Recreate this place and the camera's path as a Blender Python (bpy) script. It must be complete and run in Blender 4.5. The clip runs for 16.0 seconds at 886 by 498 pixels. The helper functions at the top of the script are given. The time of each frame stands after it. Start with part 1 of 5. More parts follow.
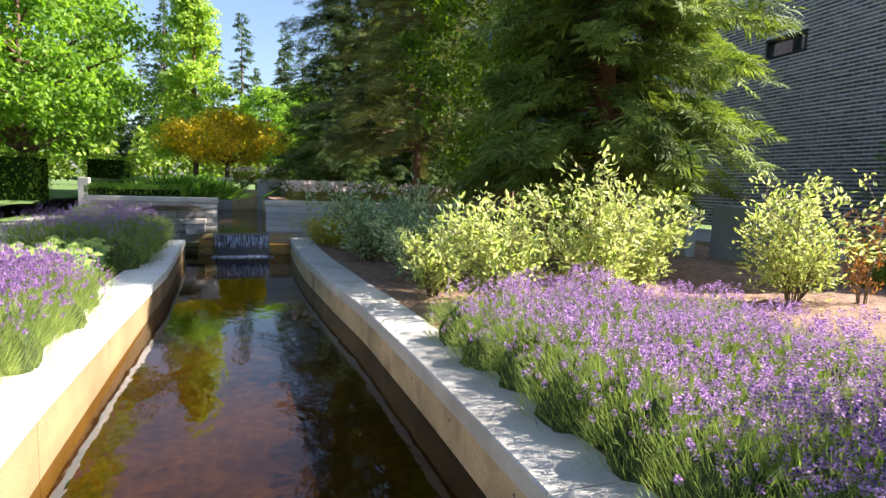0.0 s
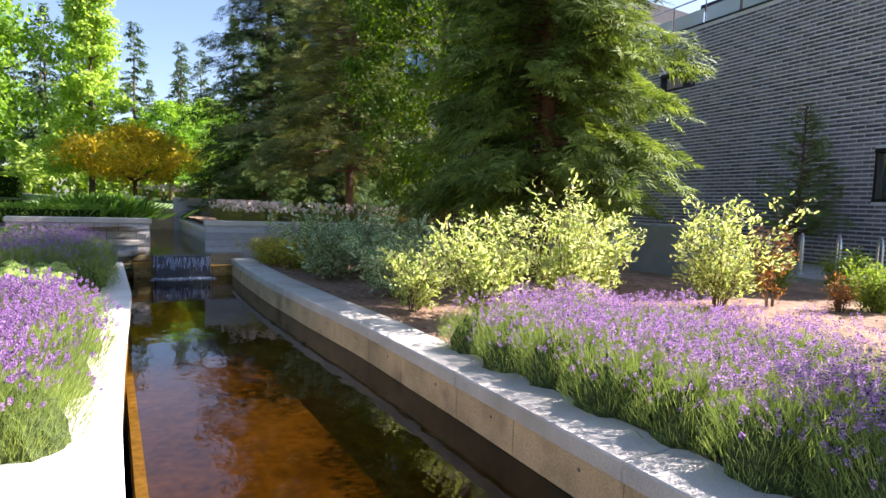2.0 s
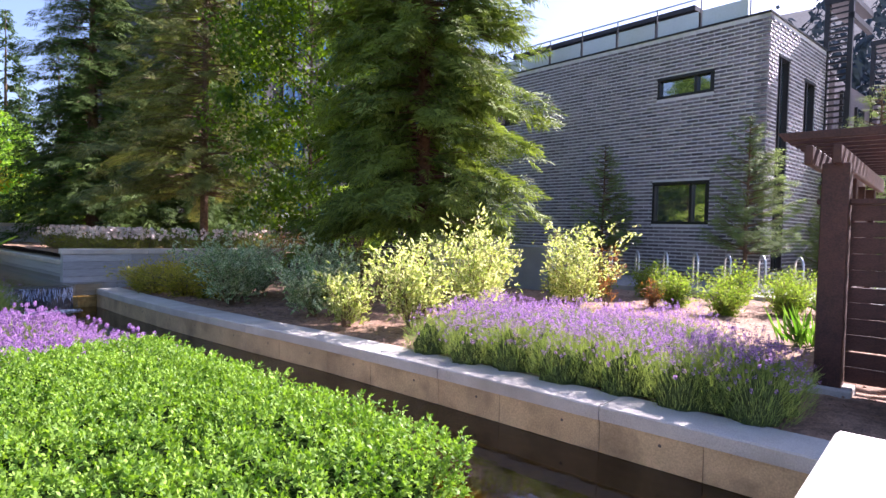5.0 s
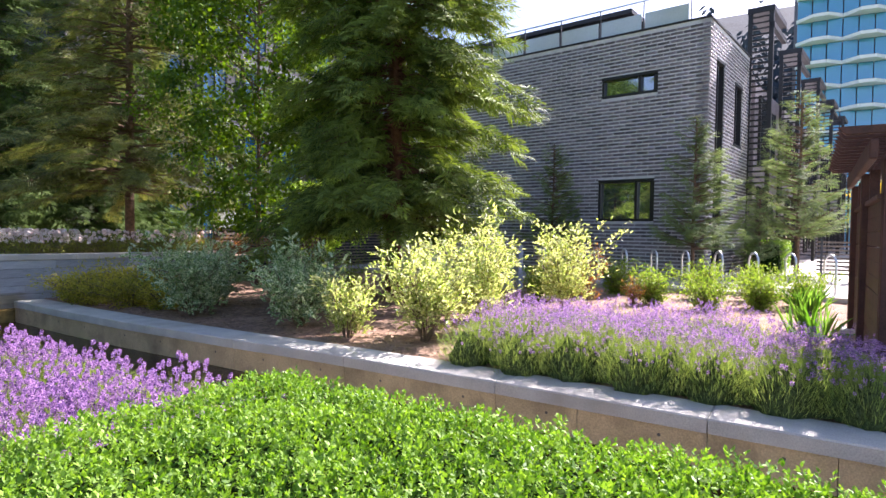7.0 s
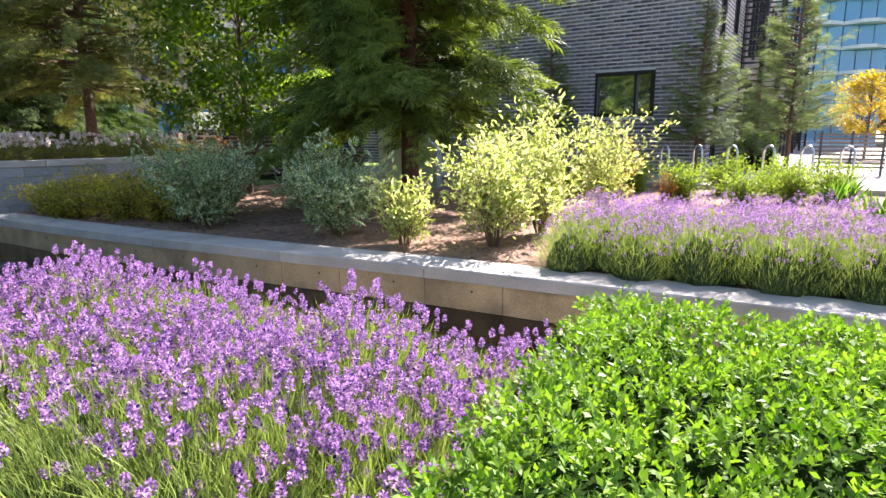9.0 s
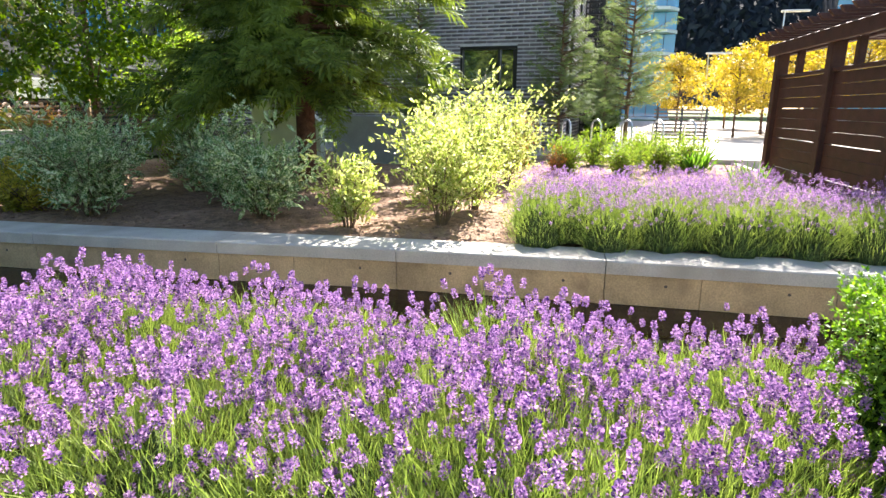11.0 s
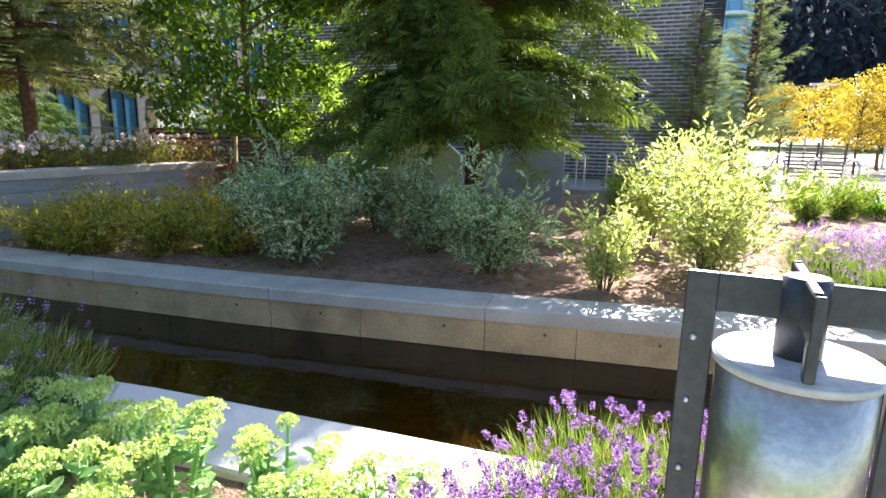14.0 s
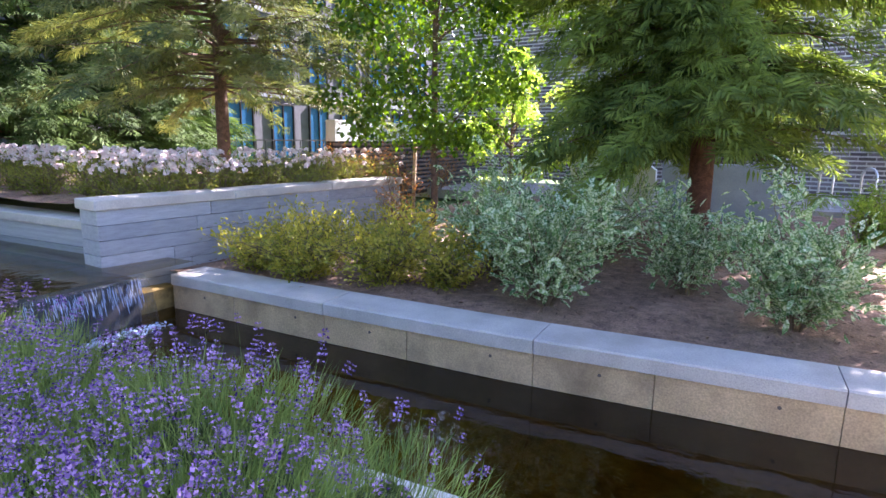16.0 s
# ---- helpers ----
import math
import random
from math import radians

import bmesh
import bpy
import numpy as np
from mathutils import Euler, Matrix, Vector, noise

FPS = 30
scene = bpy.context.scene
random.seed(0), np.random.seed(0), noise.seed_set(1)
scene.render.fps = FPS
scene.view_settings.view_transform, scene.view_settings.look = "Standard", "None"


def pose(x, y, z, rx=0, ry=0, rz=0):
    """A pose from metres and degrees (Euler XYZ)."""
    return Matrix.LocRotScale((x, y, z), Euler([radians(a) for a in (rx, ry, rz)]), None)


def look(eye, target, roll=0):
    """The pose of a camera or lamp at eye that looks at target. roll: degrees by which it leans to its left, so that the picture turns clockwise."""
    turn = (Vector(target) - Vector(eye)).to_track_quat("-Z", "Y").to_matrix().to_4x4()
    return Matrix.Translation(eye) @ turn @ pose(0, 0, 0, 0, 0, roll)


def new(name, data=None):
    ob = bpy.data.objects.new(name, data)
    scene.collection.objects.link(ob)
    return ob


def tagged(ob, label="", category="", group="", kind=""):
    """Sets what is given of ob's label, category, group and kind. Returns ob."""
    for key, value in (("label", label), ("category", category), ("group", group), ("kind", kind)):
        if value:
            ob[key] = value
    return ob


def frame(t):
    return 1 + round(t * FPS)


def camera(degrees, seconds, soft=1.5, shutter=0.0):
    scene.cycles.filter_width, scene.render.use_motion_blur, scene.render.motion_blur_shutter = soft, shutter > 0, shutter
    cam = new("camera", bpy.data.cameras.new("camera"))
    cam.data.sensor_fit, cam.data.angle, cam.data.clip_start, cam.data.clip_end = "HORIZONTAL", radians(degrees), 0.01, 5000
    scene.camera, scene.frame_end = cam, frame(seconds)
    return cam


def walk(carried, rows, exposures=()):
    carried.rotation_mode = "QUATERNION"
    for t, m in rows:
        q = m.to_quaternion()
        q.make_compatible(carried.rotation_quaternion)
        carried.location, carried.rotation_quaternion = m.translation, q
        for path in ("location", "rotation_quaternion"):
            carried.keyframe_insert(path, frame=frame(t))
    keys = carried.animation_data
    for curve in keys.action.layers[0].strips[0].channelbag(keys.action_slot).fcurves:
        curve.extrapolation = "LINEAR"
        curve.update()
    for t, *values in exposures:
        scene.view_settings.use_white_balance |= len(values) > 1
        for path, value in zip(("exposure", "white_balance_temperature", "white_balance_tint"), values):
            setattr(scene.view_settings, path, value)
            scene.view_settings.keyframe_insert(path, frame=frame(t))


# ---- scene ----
cam = camera(74.6, 16.0)
PATH = [
    (0, (0.077, 0.123, 1.537), (0.761, 1.989, 1.317), 1.9),
    (0.5, (-0.177, 0.115, 1.533), (0.595, 1.948, 1.318), 1.9),
    (1, (-0.405, 0.107, 1.539), (0.353, 1.946, 1.323), 1.9),
    (1.5, (-0.713, 0.105, 1.564), (0.125, 1.909, 1.353), 1.6),
    (2, (-1.032, 0.059, 1.567), (-0.039, 1.788, 1.417), 1.9),
    (2.5, (-1.382, 0.02, 1.564), (-0.3, 1.7, 1.479), 1.8),
    (3, (-1.744, -0.017, 1.578), (-0.581, 1.609, 1.536), 1.7),
    (3.5, (-2.102, -0.065, 1.573), (-0.821, 1.47, 1.506), 1.6),
    (4, (-2.418, -0.063, 1.552), (-1.068, 1.411, 1.48), 1.4),
    (4.5, (-2.752, -0.037, 1.571), (-1.328, 1.366, 1.502), 1.3),
    (5, (-3.043, 0.062, 1.625), (-1.543, 1.384, 1.562), 1.4),
    (7.5, (-3.368, 2.048, 1.567), (-1.659, 3.084, 1.483), 0.6),
    (8, (-3.35, 2.486, 1.53), (-1.637, 3.509, 1.384), 0.5),
    (8.5, (-3.317, 2.882, 1.486), (-1.6, 3.875, 1.232), 0.8),
    (9, (-3.359, 3.18, 1.449), (-1.617, 4.084, 1.065), -0.1),
    (11.5, (-3.579, 4.811, 1.503), (-1.639, 5.026, 1.07), 1.1),
    (12, (-3.565, 5.198, 1.587), (-1.609, 5.303, 1.183), 1.5),
    (12.5, (-3.588, 5.593, 1.676), (-1.633, 5.8, 1.307), 2.0),
    (13, (-3.555, 5.975, 1.702), (-1.619, 6.31, 1.332), 1.7),
    (13.5, (-3.423, 6.346, 1.692), (-1.514, 6.78, 1.285), 0.8),
    (14, (-3.275, 6.71, 1.65), (-1.386, 7.231, 1.254), 1.2),
    (14.5, (-3.06, 7.096, 1.695), (-1.204, 7.732, 1.318), 0.8),
    (15, (-2.951, 7.519, 1.7), (-1.116, 8.236, 1.361), 0.7),
    (15.5, (-2.888, 7.94, 1.715), (-1.093, 8.751, 1.365), 0.8),
    (16, (-2.819, 8.334, 1.715), (-1.064, 9.216, 1.338), 0.8),
]
EXPOSURES = [(0, 1.85, 6250, 15), (2, 1.95, 6150, 22), (3.5, 2.05, 6000, 30), (5, 2.05, 5900, 33), (7.5, 2.05, 6100, 24), (9, 2.1, 6200, 22), (12, 2.3, 6500, 10), (14.5, 2.2, 5950, 20), (15.2, 2.65, 5900, 26), (16, 3.1, 5750, 34)]
walk(cam, [(t, look(e, g, r)) for t, e, g, r in PATH], exposures=EXPOSURES)

# ---- world and sun ----
SUN_YAW, SUN_UP = 101.0, 38.0
world = bpy.data.worlds.new("sky")
scene.world = world
world.use_nodes = True
sky = world.node_tree.nodes.new("ShaderNodeTexSky")
sky.sky_type, sky.sun_disc = "NISHITA", False
sky.dust_density, sky.ozone_density = 1.2, 1.5
sky.sun_elevation, sky.sun_rotation = radians(SUN_UP), radians(SUN_YAW)
world.node_tree.links.new(sky.outputs[0], world.node_tree.nodes["Background"].inputs[0])
world.node_tree.nodes["Background"].inputs[1].default_value = 0.068
sun_data = bpy.data.lights.new("sun", "SUN")
sun_data.energy, sun_data.angle, sun_data.color = 5.0, radians(0.5), (1.0, 0.94, 0.86)
sun = new("sun", sun_data)
su = radians(SUN_UP)
sy_ = radians(SUN_YAW)
SUN = Vector((math.sin(sy_) * math.cos(su), math.cos(sy_) * math.cos(su), math.sin(su)))
sun.matrix_world = look(SUN * 60, (0, 0, 0))


# ---- materials ----
def shader(name, base, rough=0.7, var=0.12, scale=6.0, bump=0.15, fine=60.0, metal=0.0, spec=0.4, stain=None, stain_scale=1.2, random="none", mix=0.0, coat=0.0):
    """A surface: base colour varied at two scales, fine relief, stains, and variation from piece to piece."""
    m = bpy.data.materials.new(name)
    m.use_nodes = True
    nt = m.node_tree
    n, l = nt.nodes, nt.links
    p = n["Principled BSDF"]
    co = n.new("ShaderNodeTexCoord")
    a = n.new("ShaderNodeTexNoise")
    a.inputs["Scale"].default_value, a.inputs["Detail"].default_value = scale, 6
    b = n.new("ShaderNodeTexNoise")
    b.inputs["Scale"].default_value, b.inputs["Detail"].default_value = fine, 4
    l.new(co.outputs["Object"], a.inputs["Vector"])
    l.new(co.outputs["Object"], b.inputs["Vector"])
    hsv = n.new("ShaderNodeHueSaturation")
    hsv.inputs["Color"].default_value = (*base, 1)
    add = n.new("ShaderNodeMath")
    add.operation = "ADD"
    l.new(a.outputs[0], add.inputs[0])
    l.new(b.outputs[0], add.inputs[1])
    ramp = n.new("ShaderNodeMapRange")
    ramp.inputs["From Min"].default_value, ramp.inputs["From Max"].default_value = 0.6, 1.4
    ramp.inputs["To Min"].default_value, ramp.inputs["To Max"].default_value = 1 - 2 * var, 1 + 2 * var
    l.new(add.outputs[0], ramp.inputs["Value"])
    value = ramp.outputs[0]
    if random != "none":
        src = n.new("ShaderNodeObjectInfo").outputs["Random"] if random == "object" else n.new("ShaderNodeNewGeometry").outputs["Random Per Island"]
        r2 = n.new("ShaderNodeMapRange")
        r2.inputs["To Min"].default_value, r2.inputs["To Max"].default_value = 1 - mix, 1 + mix
        l.new(src, r2.inputs["Value"])
        mul = n.new("ShaderNodeMath")
        mul.operation = "MULTIPLY"
        l.new(value, mul.inputs[0])
        l.new(r2.outputs[0], mul.inputs[1])
        value = mul.outputs[0]
    l.new(value, hsv.inputs["Value"])
    col = hsv.outputs[0]
    if stain:
        c = n.new("ShaderNodeTexNoise")
        c.inputs["Scale"].default_value, c.inputs["Detail"].default_value = stain_scale, 8
        l.new(co.outputs["Object"], c.inputs["Vector"])
        cr = n.new("ShaderNodeMapRange")
        cr.inputs["From Min"].default_value, cr.inputs["From Max"].default_value = 0.52, 0.72
        cr.inputs["To Max"].default_value = 0.8
        l.new(c.outputs[0], cr.inputs["Value"])
        mx = n.new("ShaderNodeMix")
        mx.data_type = "RGBA"
        mx.inputs["B"].default_value = (*stain, 1)
        l.new(cr.outputs[0], mx.inputs["Factor"])
        l.new(col, mx.inputs["A"])
        col = mx.outputs["Result"]
    l.new(col, p.inputs["Base Color"])
    p.inputs["Roughness"].default_value, p.inputs["Metallic"].default_value = rough, metal
    p.inputs["Specular IOR Level"].default_value = spec
    p.inputs["Coat Weight"].default_value = coat
    if bump:
        bp = n.new("ShaderNodeBump")
        bp.inputs["Strength"].default_value, bp.inputs["Distance"].default_value = bump, 0.02
        l.new(add.outputs[0], bp.inputs["Height"])
        l.new(bp.outputs[0], p.inputs["Normal"])
    return m


def leafy(name, dark, light, lucid=0.35, rough=0.55, spec=0.18, rim=None, patch=0.0, patch_scale=1.4):
    """Leaves: shades between two greens, leaf by leaf and in patches of growth; they let some light through."""
    m = bpy.data.materials.new(name)
    m.use_nodes = True
    nt = m.node_tree
    n, l = nt.nodes, nt.links
    p, out = n["Principled BSDF"], n["Material Output"]
    g = n.new("ShaderNodeNewGeometry")
    mx = n.new("ShaderNodeMix")
    mx.data_type = "RGBA"
    mx.inputs["A"].default_value, mx.inputs["B"].default_value = (*dark, 1), (*light, 1)
    factor = g.outputs["Random Per Island"]
    if patch:
        pc, pn, pr, pm = n.new("ShaderNodeTexCoord"), n.new("ShaderNodeTexNoise"), n.new("ShaderNodeMapRange"), n.new("ShaderNodeMix")
        pn.inputs["Scale"].default_value, pn.inputs["Detail"].default_value = patch_scale, 3
        pr.inputs["From Min"].default_value, pr.inputs["From Max"].default_value = 0.36, 0.66
        l.new(pc.outputs["Object"], pn.inputs["Vector"])
        l.new(pn.outputs[0], pr.inputs["Value"])
        pm.inputs["Factor"].default_value = patch
        l.new(factor, pm.inputs["A"])
        l.new(pr.outputs[0], pm.inputs["B"])
        factor = pm.outputs["Result"]
    l.new(factor, mx.inputs["Factor"])
    col = mx.outputs["Result"]
    if rim:
        co = n.new("ShaderNodeTexCoord")
        tex = n.new("ShaderNodeTexNoise")
        tex.inputs["Scale"].default_value = 45
        l.new(co.outputs["Object"], tex.inputs["Vector"])
        mr = n.new("ShaderNodeMapRange")
        mr.inputs["From Min"].default_value, mr.inputs["From Max"].default_value = 0.48, 0.56
        l.new(tex.outputs[0], mr.inputs["Value"])
        m2 = n.new("ShaderNodeMix")
        m2.data_type = "RGBA"
        m2.inputs["B"].default_value = (*rim, 1)
        l.new(mr.outputs[0], m2.inputs["Factor"])
        l.new(col, m2.inputs["A"])
        col = m2.outputs["Result"]
    l.new(col, p.inputs["Base Color"])
    p.inputs["Roughness"].default_value, p.inputs["Specular IOR Level"].default_value = rough, spec
    t = n.new("ShaderNodeBsdfTranslucent")
    hs = n.new("ShaderNodeHueSaturation")
    hs.inputs["Saturation"].default_value, hs.inputs["Value"].default_value = 1.15, 1.7
    l.new(col, hs.inputs["Color"])
    l.new(hs.outputs[0], t.inputs["Color"])
    ms = n.new("ShaderNodeMixShader")
    ms.inputs[0].default_value = lucid
    l.new(p.outputs[0], ms.inputs[1])
    l.new(t.outputs[0], ms.inputs[2])
    l.new(ms.outputs[0], out.inputs["Surface"])
    return m


def water_mat(name, tint, wave, strength):
    m = bpy.data.materials.new(name)
    m.use_nodes = True
    nt = m.node_tree
    n, l = nt.nodes, nt.links
    n.remove(n["Principled BSDF"])
    tr, gl, fr, ms = n.new("ShaderNodeBsdfTransparent"), n.new("ShaderNodeBsdfGlossy"), n.new("ShaderNodeLayerWeight"), n.new("ShaderNodeMixShader")
    tr.inputs["Color"].default_value = (*tint, 1)
    gl.inputs["Roughness"].default_value = 0.015
    fr.inputs["Blend"].default_value = 0.5
    pw, ma = n.new("ShaderNodeMath"), n.new("ShaderNodeMath")
    pw.operation, ma.operation = "POWER", "MULTIPLY_ADD"
    pw.inputs[1].default_value = 4.5
    ma.inputs[1].default_value, ma.inputs[2].default_value = 0.95, 0.045
    l.new(fr.outputs["Facing"], pw.inputs[0])
    l.new(pw.outputs[0], ma.inputs[0])
    co, mp, tx, bp = n.new("ShaderNodeTexCoord"), n.new("ShaderNodeMapping"), n.new("ShaderNodeTexNoise"), n.new("ShaderNodeBump")
    mp.inputs["Scale"].default_value = wave
    tx.inputs["Scale"].default_value, tx.inputs["Detail"].default_value = 1.0, 3
    bp.inputs["Strength"].default_value, bp.inputs["Distance"].default_value = strength, 0.05
    l.new(co.outputs["Object"], mp.inputs[0])
    l.new(mp.outputs[0], tx.inputs["Vector"])
    l.new(tx.outputs[0], bp.inputs["Height"])
    for node in (gl, fr):
        l.new(bp.outputs[0], node.inputs["Normal"])
    l.new(ma.outputs[0], ms.inputs[0])
    l.new(tr.outputs[0], ms.inputs[1])
    l.new(gl.outputs[0], ms.inputs[2])
    l.new(ms.outputs[0], n["Material Output"].inputs["Surface"])
    return m


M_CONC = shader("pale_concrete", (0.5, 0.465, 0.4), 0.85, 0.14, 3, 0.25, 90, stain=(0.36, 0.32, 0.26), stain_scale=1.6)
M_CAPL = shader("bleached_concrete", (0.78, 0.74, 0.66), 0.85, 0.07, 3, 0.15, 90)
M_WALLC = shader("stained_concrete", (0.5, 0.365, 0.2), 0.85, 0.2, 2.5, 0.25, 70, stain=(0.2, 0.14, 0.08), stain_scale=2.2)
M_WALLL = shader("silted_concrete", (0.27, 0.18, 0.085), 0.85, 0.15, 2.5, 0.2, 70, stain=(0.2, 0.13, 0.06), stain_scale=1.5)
M_JOINT = shader("joint", (0.12, 0.1, 0.08), 0.95, 0.1)
M_STONE = shader("split_stone", (0.5, 0.46, 0.4), 0.9, 0.2, 8, 0.5, 50, random="object", mix=0.18)
M_STONE2 = shader("sawn_stone", (0.38, 0.38, 0.37), 0.85, 0.14, 6, 0.25, 60, random="object", mix=0.15)
M_CAPST = shader("stone_cap", (0.56, 0.5, 0.41), 0.85, 0.12, 5, 0.25, 60, stain=(0.36, 0.32, 0.26))
M_SOIL = shader("bark_soil", (0.27, 0.165, 0.105), 0.95, 0.35, 9, 1.0, 55, stain=(0.4, 0.27, 0.17), stain_scale=0.9)
M_CHIP = shader("bark_chips", (0.24, 0.15, 0.1), 0.95, 0.2, 20, 0.3, 80, random="island", mix=0.5)
M_PAVE = shader("pavers", (0.42, 0.38, 0.33), 0.9, 0.15, 4, 0.3, 60, random="object", mix=0.14)
M_LAWN = shader("far_lawn", (0.1, 0.16, 0.035), 0.95, 0.3, 2, 0.6, 40)
M_BED = shader("pond_bed", (0.28, 0.185, 0.055), 0.9, 0.35, 1.4, 0.3, 14, stain=(0.11, 0.06, 0.018), stain_scale=1.0)
M_BRICK = shader("dark_brick", (0.17, 0.145, 0.16), 0.55, 0.25, 12, 0.3, 60, random="island", mix=0.45)
M_BRICKO = shader("dark_brick_piece", (0.17, 0.145, 0.16), 0.55, 0.25, 12, 0.3, 60, random="object", mix=0.45)
M_MORTAR = shader("mortar", (0.6, 0.58, 0.6), 0.95, 0.1, 5, 0.2, 60)
M_BLACK = shader("black_frame", (0.018, 0.016, 0.017), 0.4, 0.1, 5, 0.02)
M_GLASS = shader("window_glass", (0.03, 0.045, 0.05), 0.04, 0.1, 2, 0.0, 20, spec=1.0, coat=1.0)
# blue of the reflected sky is put into the base colour
M_GLASSB = shader("sky_tinted_glass", (0.06, 0.27, 0.46), 0.05, 0.1, 0.3, 0.0, 20, spec=0.8, coat=0.6)
M_GLASS.node_tree.nodes["Principled BSDF"].inputs["IOR"].default_value = 2.1
M_GUARD = shader("pale_guard_glass", (0.5, 0.54, 0.55), 0.12, 0.06, 1, 0.0, 20, spec=0.8)
# dimmer copy for the shaded house, reflected sky blue in its base colour
M_GLASSA = shader("dim_sky_tinted_glass", (0.03, 0.11, 0.22), 0.06, 0.1, 0.3, 0.0, 20, spec=0.7, coat=0.4)
M_SLAT = shader("weathered_slat", (0.2, 0.16, 0.125), 0.85, 0.2, 9, 0.2)
M_STEEL = shader("galvanised_steel", (0.62, 0.62, 0.62), 0.32, 0.08, 8, 0.02, 90, metal=1.0)
M_DARKST = shader("dark_steel", (0.07, 0.072, 0.075), 0.45, 0.2, 8, 0.05, 80, metal=0.3)
M_LID = shader("weathered_lid", (0.5, 0.5, 0.49), 0.5, 0.12, 12, 0.05, 80)
M_BRUSH = shader("brushed_steel", (0.56, 0.53, 0.47), 0.36, 0.12, 5, 0.06, 120, metal=1.0)
M_WOOD = shader("red_stained_wood", (0.06, 0.023, 0.015), 0.65, 0.3, 5, 0.25, 60, random="island", mix=0.2)
M_STAKE = shader("raw_stake_wood", (0.45, 0.3, 0.16), 0.8, 0.15, 9, 0.2)
M_BARK = shader("bark", (0.14, 0.085, 0.055), 0.95, 0.35, 14, 0.9, 60)
M_BARKR = shader("cedar_bark", (0.13, 0.06, 0.035), 0.95, 0.3, 14, 0.9, 60)
M_STEM = shader("stem", (0.16, 0.11, 0.06), 0.8, 0.2, 20, 0.2)
M_WHITE = shader("white_panel", (0.78, 0.78, 0.77), 0.5, 0.05, 2, 0.02)
M_GREYB = shader("grey_band", (0.2, 0.2, 0.21), 0.8, 0.12, 2, 0.1, 30)
M_GREYC = shader("grey_cladding", (0.085, 0.08, 0.088), 0.8, 0.12, 2, 0.1, 30)
M_GREENC = shader("painted_concrete", (0.5, 0.53, 0.47), 0.85, 0.1, 3, 0.1, 60)
# near-black colour stands for the shaded water along the east wall
M_SUBSHADE = shader("submerged_shade", (0.035, 0.025, 0.014), 0.7, 0.3, 4, 0.2, 40)
M_SLATE = shader("blue_grey_concrete", (0.3, 0.325, 0.37), 0.85, 0.1, 3, 0.1, 60)
M_DARKW = shader("wet_dark_concrete", (0.07, 0.06, 0.05), 0.35, 0.2, 6, 0.2, 40)
M_FROTH = shader("froth", (0.75, 0.8, 0.85), 0.4, 0.2, 30, 0.3, 90)

L_LAV = leafy("lavender_leaf", (0.09, 0.15, 0.035), (0.42, 0.5, 0.13), 0.3, patch=0.5, patch_scale=4)
L_LAVD = leafy("lavender_flower", (0.045, 0.018, 0.115), (0.62, 0.38, 0.64), 0.25, 0.7, 0.1)
L_BOX = leafy("box_leaf", (0.045, 0.12, 0.014), (0.29, 0.44, 0.07), 0.3, 0.5, 0.15, patch=0.3, patch_scale=5)
M_LAVC = shader("lavender_twigs", (0.075, 0.1, 0.035), 0.95, 0.45, 40, 1.0, 120, spec=0.05)
# near-black stands for the shade between the hedge leaves
L_BOXC = shader("box_shaded_twigs", (0.015, 0.03, 0.006), 1.0, 0.3, 20, 0.6, spec=0.02)
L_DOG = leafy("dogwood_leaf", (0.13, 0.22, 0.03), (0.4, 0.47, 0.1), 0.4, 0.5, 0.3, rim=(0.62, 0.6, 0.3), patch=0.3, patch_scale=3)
# copy of the dogwood leaf with tree shade put into its colours
L_DOGS = leafy("dogwood_shade_painted_leaf", (0.07, 0.16, 0.05), (0.24, 0.34, 0.12), 0.3, 0.5, 0.3, rim=(0.54, 0.58, 0.36))
L_YOUNG = leafy("young_maple_leaf", (0.02, 0.055, 0.008), (0.17, 0.26, 0.03), 0.34, patch=0.55, patch_scale=1.0)
L_YEL = leafy("yellow_leaf", (0.22, 0.19, 0.03), (0.56, 0.42, 0.09), 0.4, patch=0.5, patch_scale=1.2)
L_GOLD = leafy("spirea_leaf", (0.12, 0.16, 0.025), (0.62, 0.52, 0.1), 0.4, patch=0.5, patch_scale=3.5)
# bluish distance haze is mixed into both of these base colours
L_HILL = leafy("hazed_conifer", (0.045, 0.06, 0.075), (0.062, 0.08, 0.095), 0.05, 1.0, 0.0)
M_HILL = shader("hazed_hillside", (0.045, 0.06, 0.07), 0.95, 0.3, 0.1, 0.3, 2)
L_SMALL = leafy("shrub_leaf", (0.12, 0.2, 0.03), (0.32, 0.4, 0.08), 0.35)
L_RED = leafy("bronze_leaf", (0.2, 0.07, 0.03), (0.4, 0.22, 0.08), 0.3)
L_CED = leafy("cedar_frond", (0.016, 0.038, 0.01), (0.27, 0.34, 0.07), 0.28, 0.6, 0.08, patch=0.55, patch_scale=1.1)
L_DARKC = leafy("dark_conifer_frond", (0.012, 0.03, 0.01), (0.13, 0.19, 0.045), 0.2, 0.6, 0.08, patch=0.55, patch_scale=0.9)
L_SPR = leafy("spruce_needle", (0.025, 0.05, 0.016), (0.28, 0.29, 0.08), 0.25, 0.6, patch=0.55, patch_scale=0.9)
L_FIR = leafy("fir_needle", (0.035, 0.07, 0.025), (0.1, 0.15, 0.05), 0.2, 0.6)
L_TREE = leafy("maple_leaf", (0.06, 0.15, 0.02), (0.32, 0.47, 0.08), 0.45, patch=0.4, patch_scale=0.8)
L_LIME = leafy("lime_leaf", (0.2, 0.32, 0.05), (0.45, 0.55, 0.12), 0.45)
